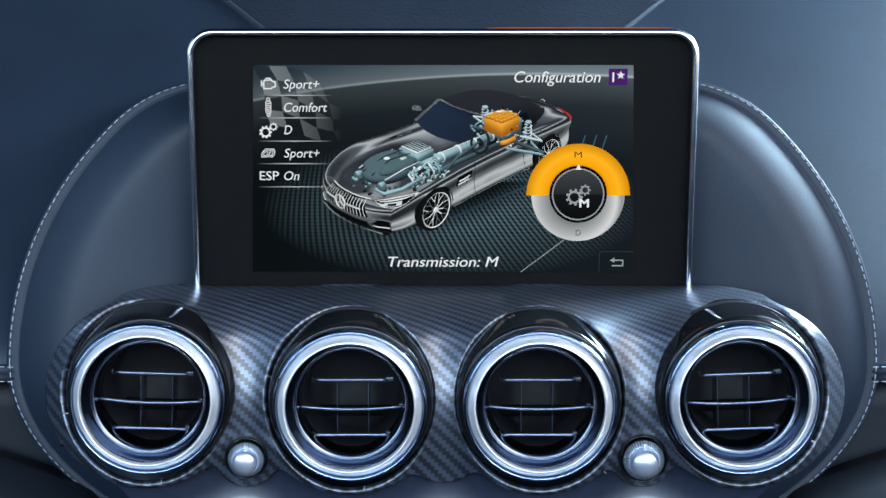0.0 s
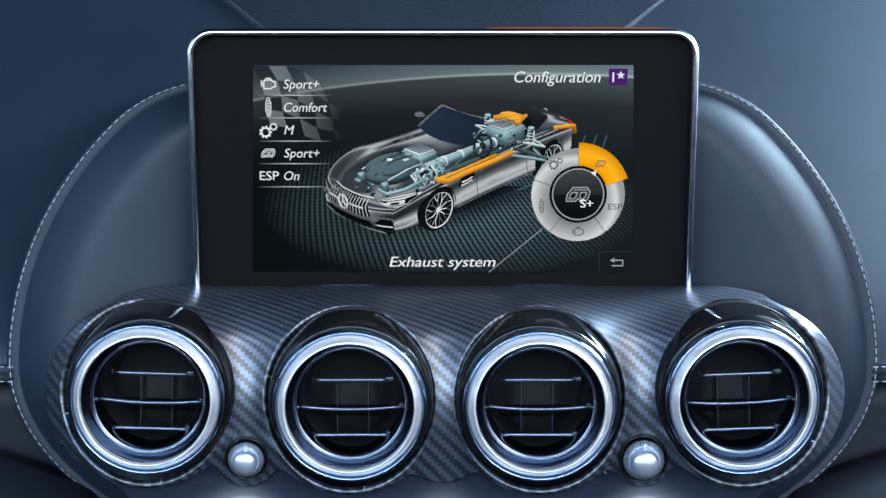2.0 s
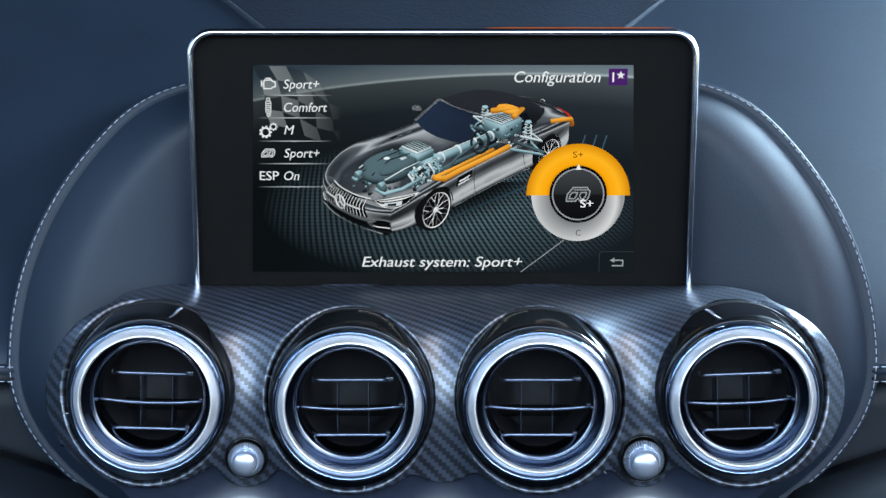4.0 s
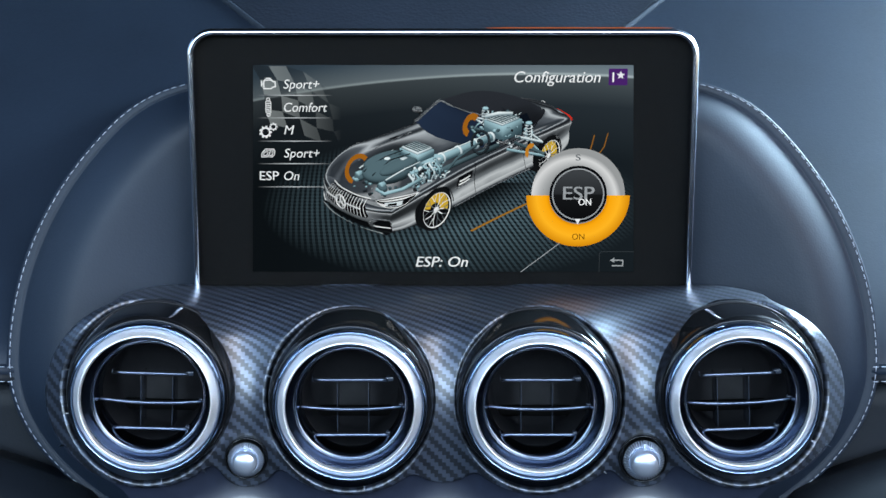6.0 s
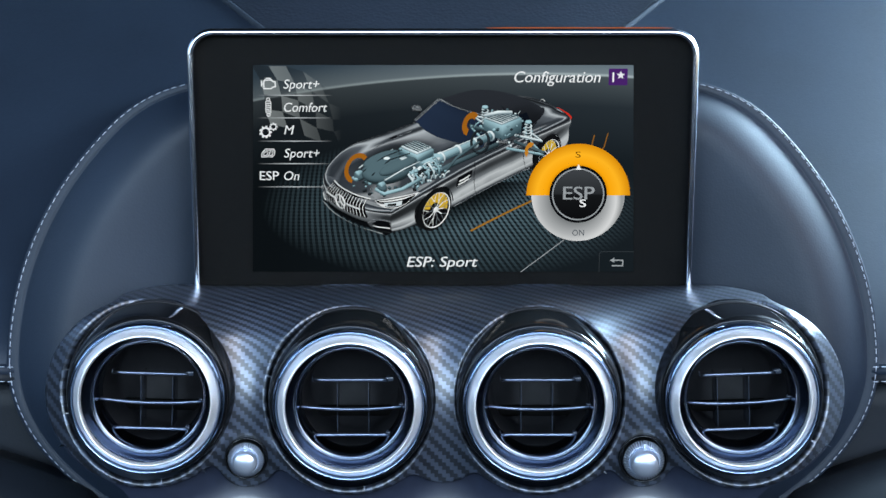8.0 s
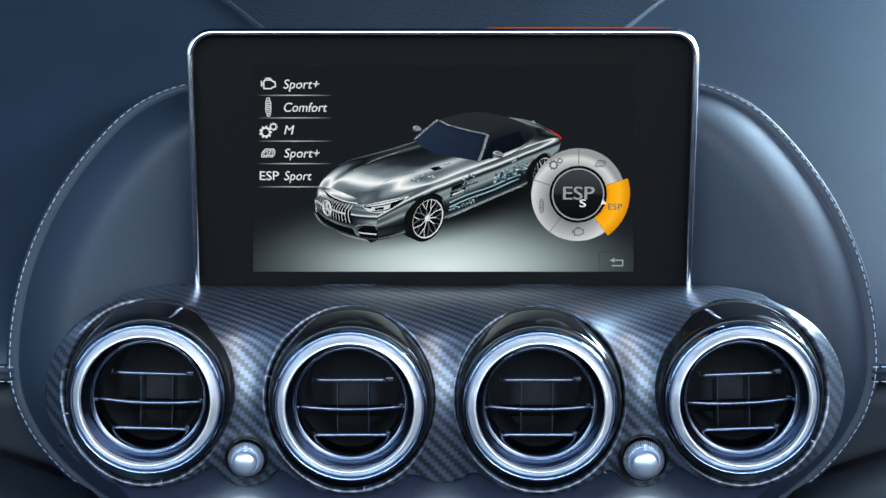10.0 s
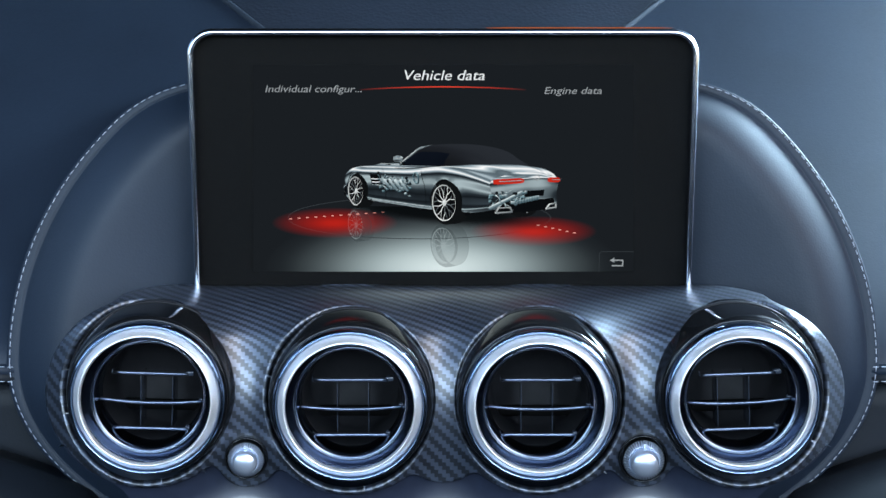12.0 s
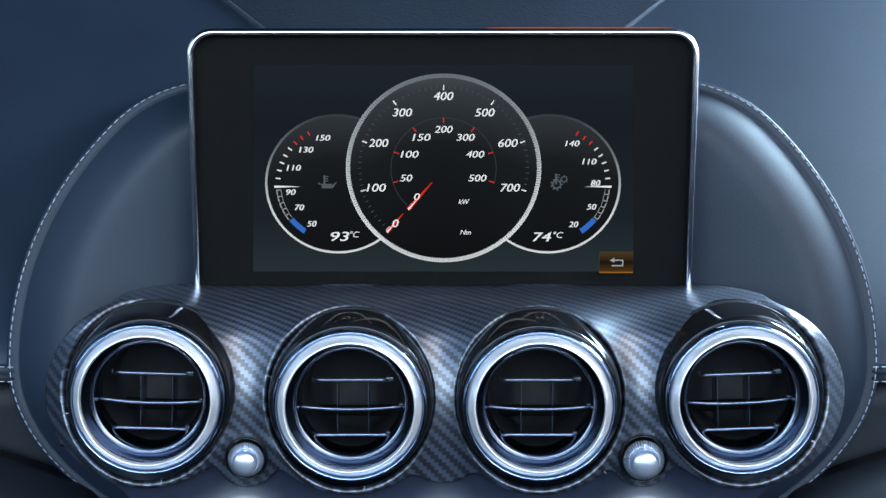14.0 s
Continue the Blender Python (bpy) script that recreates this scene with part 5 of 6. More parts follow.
def headlamp_mesh():
    """The near headlamp: a bright rim, dark bowl, lens and a row of lights along the brow."""
    low = fine([(2.04, 0.47, 0.575), (2.03, 0.60, 0.535), (1.97, 0.74, 0.535), (1.86, 0.86, 0.58), (1.62, 0.93, 0.715)], 5)
    high = fine([(2.04, 0.47, 0.585), (1.98, 0.58, 0.625), (1.90, 0.70, 0.665), (1.78, 0.82, 0.70), (1.60, 0.93, 0.725)], 5)
    bm = bmesh.new()
    def bowl(a, b, c, d, out, mat):
        """From the share a to b of its length and c to d of its height."""
        n = len(low) - 1
        rows = []
        for i in range(n + 1):
            q = (a + (b - a) * i / n) * n
            k = min(int(q), n - 1)
            lo, hi = Vector(low[k]).lerp(Vector(low[k + 1]), q - k), Vector(high[k]).lerp(Vector(high[k + 1]), q - k)
            rows.append([lo.lerp(hi, c + (d - c) * m / 4) + Vector((out, out, 0)) for m in range(5)])
        skin(bm, rows, mat)
    bowl(0.0, 1.0, 0.0, 1.0, 0.0, 0)
    bowl(0.06, 0.92, 0.10, 0.92, 0.006, 1)
    bowl(0.30, 0.72, 0.22, 0.62, 0.012, 2)
    bowl(0.40, 0.60, 0.30, 0.52, 0.018, 1)
    bowl(0.14, 0.90, 0.74, 0.88, 0.018, 0)
    bowl(0.08, 0.34, 0.16, 0.42, 0.014, 0)
    return bm


def coil(bm, c, r, height, mat):
    pipe(bm, [Vector(c) + Vector((r * math.cos(i * 0.8), r * math.sin(i * 0.8), height * i / 40)) for i in range(41)], 0.011, mat, 6)


def clutter(bm, rnd, count, where, size, mats):
    """Small castings, pipes and rings."""
    for i in range(count):
        c = Vector(where())
        k = i % 4
        s = size * rnd.uniform(0.5, 1.4)
        if k == 0:
            block(bm, c, (s * rnd.uniform(0.5, 1.6), s * rnd.uniform(0.4, 1), s * rnd.uniform(0.4, 1)), rnd.choice(mats), Matrix.Rotation(rnd.uniform(-0.3, 0.3), 4, "Z"))
        elif k == 1:
            ellipsoid(bm, c, (s * 0.6, s * 0.5, s * 0.5), rnd.choice(mats), 8)
        elif k == 2:
            d = Vector((rnd.uniform(-1, 1), rnd.uniform(-0.5, 0.5), rnd.uniform(-0.6, 0.6))) * s * 2
            pipe(bm, [c - d, c + Vector((0, 0, s * 0.4)), c + d], s * 0.22, rnd.choice(mats), 6)
        else:
            d = Vector((s * 0.25, 0, 0))
            pipe(bm, [c - d, c + d], s * 0.55, rnd.choice(mats), 10)


def running_gear_mesh():
    rnd = random.Random(5)
    CY, PA, TE, DK = range(4)
    bm = bmesh.new()
    # engine cover with ribs, air boxes, intake on top, castings along the side
    ellipsoid(bm, (1.38, 0.0, 0.70), (0.44, 0.34, 0.17), TE, 28)
    for s in (1, -1):
        ellipsoid(bm, (1.34, s * 0.19, 0.79), (0.36, 0.13, 0.09), TE, 20)
        pipe(bm, [(1.78, s * 0.10, 0.77), (1.4, s * 0.07, 0.885), (1.02, s * 0.09, 0.87)], 0.010, DK, 6)
        pipe(bm, [(1.70, s * 0.30, 0.73), (1.35, s * 0.33, 0.80), (1.02, s * 0.31, 0.80)], 0.012, PA, 6)
        ellipsoid(bm, (1.74, s * 0.27, 0.61), (0.07, 0.09, 0.06), TE, 14)
        pipe(bm, [(1.70, s * 0.27, 0.66), (1.78, s * 0.27, 0.66)], 0.045, CY, 12)
        pipe(bm, [(1.82, s * 0.22, 0.60), (1.78, s * 0.36, 0.56), (1.5, s * 0.44, 0.56), (1.1, s * 0.42, 0.58)], 0.028, CY)
        for i in range(6):
            pipe(bm, [(0.72 + 0.11 * i, s * 0.30, 0.70), (0.72 + 0.11 * i, s * 0.42, 0.62), (0.72 + 0.11 * i, s * 0.42, 0.50)], 0.018, PA if i % 2 else CY)
    ellipsoid(bm, (1.40, 0.0, 0.885), (0.05, 0.05, 0.012), PA, 12)
    block(bm, (1.22, 0.17, 0.878), (0.10, 0.06, 0.02), PA)
    block(bm, (0.80, 0.0, 0.79), (0.34, 0.42, 0.12), CY)
    block(bm, (0.80, 0.0, 0.86), (0.30, 0.36, 0.05), PA)
    for i in range(5):
        block(bm, (0.69 + 0.055 * i, 0.0, 0.889), (0.022, 0.34, 0.012), TE)
    clutter(bm, rnd, 150, lambda: (rnd.uniform(0.55, 1.30), rnd.choice((1, 1, -1)) * rnd.uniform(0.24, 0.44), rnd.uniform(0.42, 0.74)), 0.045, (CY, PA, PA, DK))
    clutter(bm, rnd, 36, lambda: (rnd.uniform(1.5, 1.9), rnd.uniform(-0.4, 0.4), rnd.uniform(0.48, 0.60)), 0.04, (CY, TE, DK))
    # torque tube with its flange, pipes beside it
    pipe(bm, [(0.70, 0, 0.52), (0.45, 0, 0.52), (0.30, 0, 0.52), (-0.95, 0, 0.52)], [0.16, 0.12, 0.075, 0.068], CY, 16)
    pipe(bm, [(0.70, 0.0, 0.61), (0.3, 0.0, 0.595), (-0.95, 0.0, 0.59)], 0.014, PA)
    pipe(bm, [(0.62, 0.22, 0.44), (0.2, 0.17, 0.42), (-0.9, 0.17, 0.42)], 0.04, TE)
    for x in (0.28, -0.1, -0.5, -0.9):
        pipe(bm, [(x, 0, 0.52), (x - 0.03, 0, 0.52)], 0.092, PA, 16)
    # gearbox at the rear axle
    block(bm, (-1.22, 0.0, 0.62), (0.50, 0.44, 0.26), CY)
    block(bm, (-1.22, 0.0, 0.765), (0.44, 0.36, 0.04), PA)
    for i in range(7):
        block(bm, (-1.02 - 0.065 * i, 0.0, 0.79), (0.018, 0.36, 0.016), TE)
    pipe(bm, [(-0.98, -0.2, 0.82), (-1.1, 0.0, 0.90), (-1.3, 0.14, 0.88)], 0.035, PA)
    clutter(bm, rnd, 90, lambda: (rnd.uniform(-1.75, -0.85), rnd.uniform(-0.5, 0.5), rnd.uniform(0.44, 0.74)), 0.045, (CY, PA, TE, DK))
    # suspension, half shafts
    for x in AXLES:
        for s in (1, -1):
            if x > 0:
                continue
            pipe(bm, [(x, s * 0.52, 0.42), (x, s * 0.50, 0.80)], 0.028, DK)
            coil(bm, (x, s * 0.50, 0.50), 0.058, 0.27, PA)
            ellipsoid(bm, (x, s * 0.50, 0.80), (0.06, 0.06, 0.03), CY, 12)
            pipe(bm, [(x + 0.30, s * 0.28, 0.34), (x, s * 0.84, 0.30), (x - 0.26, s * 0.28, 0.34)], 0.026, CY)
            pipe(bm, [(x + 0.16, s * 0.34, 0.56), (x, s * 0.80, 0.54), (x - 0.16, s * 0.34, 0.56)], 0.022, PA)
            pipe(bm, [(x, s * 0.2, 0.345), (x, s * 0.86, 0.345)], 0.03, TE)
    # steering wheel and column, climate box
    pipe(bm, [Vector((-0.22 - 0.07 * math.sin(a), 0.40 + 0.18 * math.cos(a), 0.76 + 0.17 * math.sin(a))) for a in [2 * math.pi * i / 24 for i in range(25)]], 0.022, DK)
    pipe(bm, [(-0.2, 0.40, 0.76), (0.3, 0.38, 0.64), (0.55, 0.36, 0.46)], 0.020, TE)
    ellipsoid(bm, (-0.22, 0.40, 0.76), (0.03, 0.07, 0.06), DK, 12)
    return bm


def build_car():
    # One silver, two ramps: dim and bright studio reflections put into the glow colour.
    night = drawn_reflections("drawn_night_silver", VIEW_PLAN,
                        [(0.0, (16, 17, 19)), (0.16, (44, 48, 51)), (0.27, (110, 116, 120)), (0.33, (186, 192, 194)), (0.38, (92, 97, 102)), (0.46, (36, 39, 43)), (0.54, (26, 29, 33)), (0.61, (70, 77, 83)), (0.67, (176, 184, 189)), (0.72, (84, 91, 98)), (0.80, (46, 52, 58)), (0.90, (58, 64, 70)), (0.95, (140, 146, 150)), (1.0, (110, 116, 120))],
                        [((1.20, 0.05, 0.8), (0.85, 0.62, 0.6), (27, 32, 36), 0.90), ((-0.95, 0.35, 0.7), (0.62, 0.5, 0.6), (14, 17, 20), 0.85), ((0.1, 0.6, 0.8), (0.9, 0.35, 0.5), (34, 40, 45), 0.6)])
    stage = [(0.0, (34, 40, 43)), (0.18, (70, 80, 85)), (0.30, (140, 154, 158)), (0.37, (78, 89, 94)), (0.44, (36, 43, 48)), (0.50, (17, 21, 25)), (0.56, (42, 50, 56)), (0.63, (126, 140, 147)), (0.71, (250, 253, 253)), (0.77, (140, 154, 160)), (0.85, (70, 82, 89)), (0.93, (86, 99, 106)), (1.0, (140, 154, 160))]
    day_front = drawn_reflections("drawn_stage_silver", VIEW_FRONT, stage, side=0.03)
    # The rear view's painted reflections are a fifth brighter.
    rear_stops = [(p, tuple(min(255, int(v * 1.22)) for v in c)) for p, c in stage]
    day_rear = drawn_reflections("drawn_stage_silver_rear", VIEW_REAR, rear_stops)
    shine = drawn_solid("drawn_bright", (96, 104, 108), (232, 236, 236), (0.3, 0.75, 0.55))
    screen = drawn_solid("drawn_glass", (5, 7, 12), (36, 50, 72), (0.9, -0.5, 0.2))
    fabric = drawn_solid("drawn_roof", (8, 9, 12), (40, 44, 50), (-0.3, -0.4, 0.8))
    lens = drawn_solid("drawn_lens", (60, 72, 80), (206, 218, 222))
    tail = glow("drawn_tail", (196, 44, 30))
    cyan, pale = drawn_solid("gear_cyan", (16, 34, 42), (164, 202, 212)), drawn_solid("gear_pale", (46, 70, 80), (230, 244, 247))
    teal, black = drawn_solid("gear_teal", (8, 15, 18), (82, 106, 114)), drawn_solid("gear_black", (4, 6, 8), (40, 48, 54))
    orange, yellow = drawn_solid("gear_orange", (120, 64, 10), (250, 176, 60)), drawn_solid("gear_yellow", (150, 110, 20), (236, 206, 70))
    rnd = random.Random(8)
    plan = (0, LEAVE)
    turning = [(LEAVE, 17.0), (10.3, 15.5), (10.5, 9.0), (10.7, 5.0), (10.9, 1.5), (11.05, 0.0)]

    lean = [(0, 0), (SUB1 - 0.06, 0), (SUB1 + 0.06, 1), (PICK - 0.06, 1), (PICK + 0.06, 0), (BACK - 0.1, 0), (BACK + 0.1, 1), (ESP_ON - 0.06, 1), (ESP_ON + 0.06, 0), (14, 0)]
    plan_at = on_glass(VIEW_PLAN[3], VIEW_PLAN[4])

    def show(ob, on, swing=False):
        settings = abs(ob.location.x - plan_at[0]) < 1e-6
        on = [(snap(s), snap(e)) for s, e in on]
        home = ob.location.copy()
        times = {0.0, 14.0} | {t for s, e in on for t in (s - 1 / 30, s, e - 1 / 30, e) if 0 <= t <= 14} | ({snap(k[0]) for k in turning} if swing else set()) | ({snap(k[0]) for k in lean} if settings else set())
        rows = []
        for t in sorted(times):
            lit = any(s - 1e-4 <= t < e - 1e-4 for s, e in on)
            deg = float(np.interp(t, [k[0] for k in turning], [k[1] for k in turning])) if swing else 0.0
            if settings:
                f = float(np.interp(t, [snap(k[0]) for k in lean], [k[1] for k in lean]))
                rows.append((t, Matrix.Translation(home + Vector((5 * f * PX, 0 if lit else BEHIND + 0.1, -8 * f * PX))) @ pose(0, 0, 0, -3.0 * f)))
                continue
            rows.append((t, Matrix.Translation(home + Vector((deg * 1.3 * PX, 0 if lit else BEHIND + 0.1, deg * 1.7 * PX))) @ pose(0, 0, 0, deg)))
        MOVES.append((ob, rows))

    front_on, rear_on = ((LEAVE, REAR), (FRONT_AGAIN, GAUGES)), ((REAR, FRONT_AGAIN),)
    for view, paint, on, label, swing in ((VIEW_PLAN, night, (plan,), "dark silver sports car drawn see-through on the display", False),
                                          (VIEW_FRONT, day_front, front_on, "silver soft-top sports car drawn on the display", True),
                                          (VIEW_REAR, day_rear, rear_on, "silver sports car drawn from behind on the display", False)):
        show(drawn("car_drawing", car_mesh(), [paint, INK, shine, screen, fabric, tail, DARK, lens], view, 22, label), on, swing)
        if view is not VIEW_REAR:
            show(drawn("headlamp_drawing", headlamp_mesh(), [shine, DARK, lens], view, 22.6), on, swing)
        floor_shape = bmesh.new()
        skin(floor_shape, [[Vector((2.9 * i / 6, 1.7 * j / 6, 0)) for j in range(-6, 7)] for i in range(-6, 7)], 0)
        show(drawn("floor_shade", floor_shape, [drawn_shadow("floor_shade", (9, 12, 14), (2.75, 1.45, 1), 0.95)], view, 7, ""), on, swing)
        if view is not VIEW_PLAN:
            image = bmesh.new()
            for x in AXLES[1:] if view is VIEW_FRONT else AXLES:
                wheel_shape(image, x, 1, 0, 1, 0, -1)
            show(drawn("wheel_reflection", image, [drawn_shadow("tyre_image", (60, 70, 73), (9, 9, 9), 0.26), drawn_shadow("rim_image", (176, 190, 192), (9, 9, 9), 0.34)], view, 6.5), [(max(s, 10.7), e) for s, e in on])

    # running gear on the settings page, with the chosen part in amber
    gear_mats = [cyan, pale, teal, black]
    show(drawn("running_gear", running_gear_mesh(), gear_mats, VIEW_PLAN, 34), (plan,))
    bm = bmesh.new()
    block(bm, (-1.20, 0.0, 0.66), (0.46, 0.40, 0.24), 0)
    for i in range(5):
        for j in range(4):
            block(bm, (-1.02 - 0.09 * i, -0.15 + 0.10 * j, 0.80 + 0.012 * rnd.random()), (0.062, 0.07, 0.05), 0)
    pipe(bm, [(-0.86, 0.30, 0.50), (-1.0, 0.28, 0.46), (-1.2, 0.3, 0.48)], 0.04, 0)
    show(drawn("gearbox_drawing", bm, [orange], VIEW_PLAN, 35.5), ((0, SUB2),))
    bm = bmesh.new()
    pipe(bm, [(0.85, 0.44, 0.52), (0.62, 0.42, 0.40), (0.2, 0.36, 0.38), (-0.6, 0.34, 0.38), (-0.95, 0.40, 0.44)], 0.045, 0)
    pipe(bm, [(0.7, 0.36, 0.46), (0.2, 0.27, 0.40), (-0.7, 0.26, 0.42)], 0.03, 0)
    pipe(bm, [(-1.15, -0.2, 0.86), (-1.3, 0.05, 0.93), (-1.5, 0.2, 0.90), (-1.2, 0.26, 0.86)], 0.05, 0)
    ellipsoid(bm, (-1.38, 0.0, 0.88), (0.16, 0.26, 0.06), 0)
    pipe(bm, [(-1.72, 0.66, 0.74), (-1.9, 0.80, 0.76), (-2.05, 0.84, 0.74), (-2.12, 0.82, 0.60)], 0.04, 0)
    show(drawn("exhaust_drawing", bm, [orange], VIEW_PLAN, 35.5), ((SUB2, NEXT),))
    bm = bmesh.new()
    def brake_disc(x, y, r0, r1, a0, a1, mat, n=28):
        skin(bm, [[Vector((x + r * math.cos(radians(a0 + (a1 - a0) * i / n)), y, TYRE + r * math.sin(radians(a0 + (a1 - a0) * i / n)))) for i in range(n + 1)] for r in (r0, r1)], mat, False)
    brake_disc(1.315, 0.93, 0.10, 0.27, 20, 200, 1)
    brake_disc(-1.315, 0.93, 0.10, 0.25, 30, 210, 1)
    brake_disc(1.40, -0.75, 0.20, 0.27, 60, 290, 0)
    brake_disc(-1.315, 0.62, 0.03, 0.12, 0, 360, 0)
    brake_disc(-0.55, -0.55, 0.12, 0.22, 40, 300, 0)
    show(drawn("brake_drawing", bm, [orange, yellow], VIEW_PLAN, 22.0), ((NEXT, LEAVE),))
    bm = bmesh.new()
    for x, y, z, r0, r1 in ((1.44, -0.70, 0.50, 0.17, 0.25), (-1.00, -0.55, 0.56, 0.10, 0.22), (-1.22, 0.62, 0.36, 0.04, 0.13)):
        skin(bm, [[Vector((x + r * math.cos(a), y, z + r * math.sin(a))) for a in [radians(-60 + 210 * i / 20) for i in range(21)]] for r in (r0, r1)], 0, False)
    show(drawn("brake_drawing", bm, [orange], VIEW_PLAN, 36), ((NEXT, LEAVE),))
    bm = bmesh.new()
    for wide, a in ((0.022, 1.36),):
        skin(bm, [[Vector((1.0 - 2.9 * i / 20, a + d + 0.25 * (i / 20) ** 2, 0.0)) for i in range(21)] for d in (-wide, wide)], 0, False)
    show(drawn("trail_drawing", bm, [glow("trail_amber", (150, 104, 34))], VIEW_PLAN, 8), ((NEXT, LEAVE),))

    # what shows through the side on the overview pages
    bm = bmesh.new()
    def on_side(x0, x1, z0, z1):
        return lambda: flank(rnd.uniform(x0, x1), rnd.triangular(z0, z1), 0.012)
    clutter(bm, rnd, 120, on_side(-0.95, -0.15, 0.42, 0.66), 0.030, (0, 0, 1, 2, 3))
    clutter(bm, rnd, 34, on_side(0.25, 0.85, 0.26, 0.36), 0.024, (0, 1, 2))
    clutter(bm, rnd, 22, on_side(0.35, 0.60, 0.60, 0.80), 0.022, (0, 1, 2))
    clutter(bm, rnd, 26, lambda: over(rnd.uniform(1.0, 1.35), rnd.uniform(0.6, 0.82), 0.012), 0.024, (0, 1, 2))
    for z in (0.36, 0.43, 0.60):
        pipe(bm, [flank(0.85 - 0.2 * i, z + 0.01 * math.sin(i), 0.012) for i in range(9 if z < 0.5 else 4)], 0.012, 0 if z < 0.5 else 2)
    show(drawn("side_gear", bm, gear_mats, VIEW_FRONT, 22.5), front_on, True)
    bm = bmesh.new()
    clutter(bm, rnd, 130, on_side(-0.35, 0.60, 0.34, 0.74), 0.034, (1, 1, 0, 2, 3))
    for i in range(4):
        pipe(bm, [flank(0.40 - 0.16 * i, 0.62, 0.02), flank(0.34 - 0.16 * i, 0.54, 0.03), flank(0.22 - 0.16 * i, 0.44, 0.02)], 0.022, 1)
    pipe(bm, [flank(-0.55 + 0.07 * math.cos(a), 0.68 + 0.09 * math.sin(a), 0.02) for a in [2 * math.pi * i / 20 for i in range(21)]], 0.014, 0)
    clutter(bm, rnd, 90, lambda: end_face(rnd.uniform(0.20, 0.80), rnd.triangular(0.34, 0.58), -1, 0.02), 0.034, (1, 1, 0, 3))
    for i in range(18):
        p = end_face(0.40 - 0.028 * i, 0.40 + 0.003 * i, -1, 0.035)
        pipe(bm, [p - Vector((0, 0, 0.032)), p + Vector((0, 0, 0.032))], 0.011, 1 if i % 2 else 0, 6)
    pipe(bm, [end_face(0.80, 0.32, -1, 0.03), end_face(0.55, 0.44, -1, 0.04), end_face(0.30, 0.54, -1, 0.03)], 0.026, 1)
    show(drawn("side_gear", bm, gear_mats, VIEW_REAR, 22.5), rear_on)


# -- gauges --
def build_gauges():
    def face(t, x, z):
        v = calc(t, "ADD", calc(t, "MULTIPLY", z, 0.0022), calc(t, "MULTIPLY", radial(t, x, z, 170, 170), 0.18))
        return ramp(t, calc(t, "ADD", v, 0.45), (0.2, srgb(13, 14, 16)), (0.6, srgb(26, 29, 32)), (0.9, srgb(52, 57, 61)), (1.0, srgb(70, 74, 78))), None
    def rim(t, x, z):
        return ramp(t, calc(t, "ADD", calc(t, "MULTIPLY", z, -0.0026), 0.5), (0.0, srgb(84, 93, 99)), (0.35, srgb(160, 168, 172)), (0.8, srgb(226, 230, 232)), (1.0, srgb(200, 204, 206))), None
    def side_rim(t, x, z):
        return ramp(t, calc(t, "ADD", calc(t, "MULTIPLY", z, -0.0038), 0.5), (0.0, srgb(40, 46, 50)), (0.3, srgb(104, 112, 116)), (0.7, srgb(206, 212, 214)), (1.0, srgb(214, 218, 220))), None
    FLATTER = 0.97
    FACE, RIM, SIDE_RIM = glow_shape("gauge_face", face), glow_shape("gauge_rim", rim), glow_shape("side_gauge_rim", side_rim)
    on = (GAUGES, 15)
    for a, flip in ((597, 1), (971, -1)):
        spans(draw("gauge_face", disc(128, 96), FACE, a, 327, 30, flat=FLATTER), on)
        spans(draw("gauge_rim", ring(124.5, 128.5), SIDE_RIM, a, 327, 31, flat=FLATTER), on)
        cold = ring(100, 110, 218, 236) if flip == 1 else ring(100, 110, -56, -38)
        warm = bmesh.new()
        for k in range(5):
            a0 = (185 + 6.4 * k) if flip == 1 else (-36 + 6.4 * k)
            ring(107.5, 109.5, a0, a0 + 5.6, 6, warm), ring(100.5, 101.5, a0, a0 + 5.6, 6, warm)
            ring(101.5, 107.5, a0, a0 + 1.0, 2, warm)
        spans(draw("cold_band", cold, BLUE, a, 327, 32, flat=FLATTER), on)
        spans(draw("warm_band", warm, GREY, a, 327, 32), on)
        ticks, hot = bmesh.new(), bmesh.new()
        for i in range(9):
            d = 118 + 8 * i
            d = d if flip == 1 else 180 - d
            c, s = math.cos(radians(d)), math.sin(radians(d))
            stroke([(102 * c, 102 * s), (109 * c, 109 * s)], 2.4, hot if i < 3 else ticks)
        spans(draw("gauge_ticks", ticks, WHITE, a, 327, 33, flat=FLATTER), on)
        spans(draw("gauge_ticks", hot, RED, a, 327, 33, flat=FLATTER), on)
        spans(draw("gauge_needle", flat_poly([(-112 * flip, 2.0), (-112 * flip, -2.0), (-62 * flip, 0)]), WHITE, a, 331, 33.5), on)
    spans(draw("gauge_face", disc(170, 128), FACE, 785, 299.5, 36, flat=FLATTER), on)
    spans(draw("gauge_rim", ring(165.5, 173, n=128), RIM, 785, 299.5, 37, flat=FLATTER), on)
    bm = bmesh.new()
    for i in range(240):
        d = radians(1.5 * i)
        stroke([(165 * math.cos(d), 165 * math.sin(d)), (171 * math.cos(d), 171 * math.sin(d))], 1.1, bm)
    spans(draw("rim_marks", bm, DIM, 785, 299.5, 37.5, flat=FLATTER), on)
    bm, fine_t, red = bmesh.new(), bmesh.new(), bmesh.new()
    for i in range(8):
        d = radians(225 - i * 270 / 7 * 0.998)
        d = radians((228, 195.5, 160.5, 125.5, 90, 54.5, 19.5, -15.5)[i])
        stroke([(144 * math.cos(d), 144 * math.sin(d)), (152 * math.cos(d), 152 * math.sin(d))], 2.2, bm)
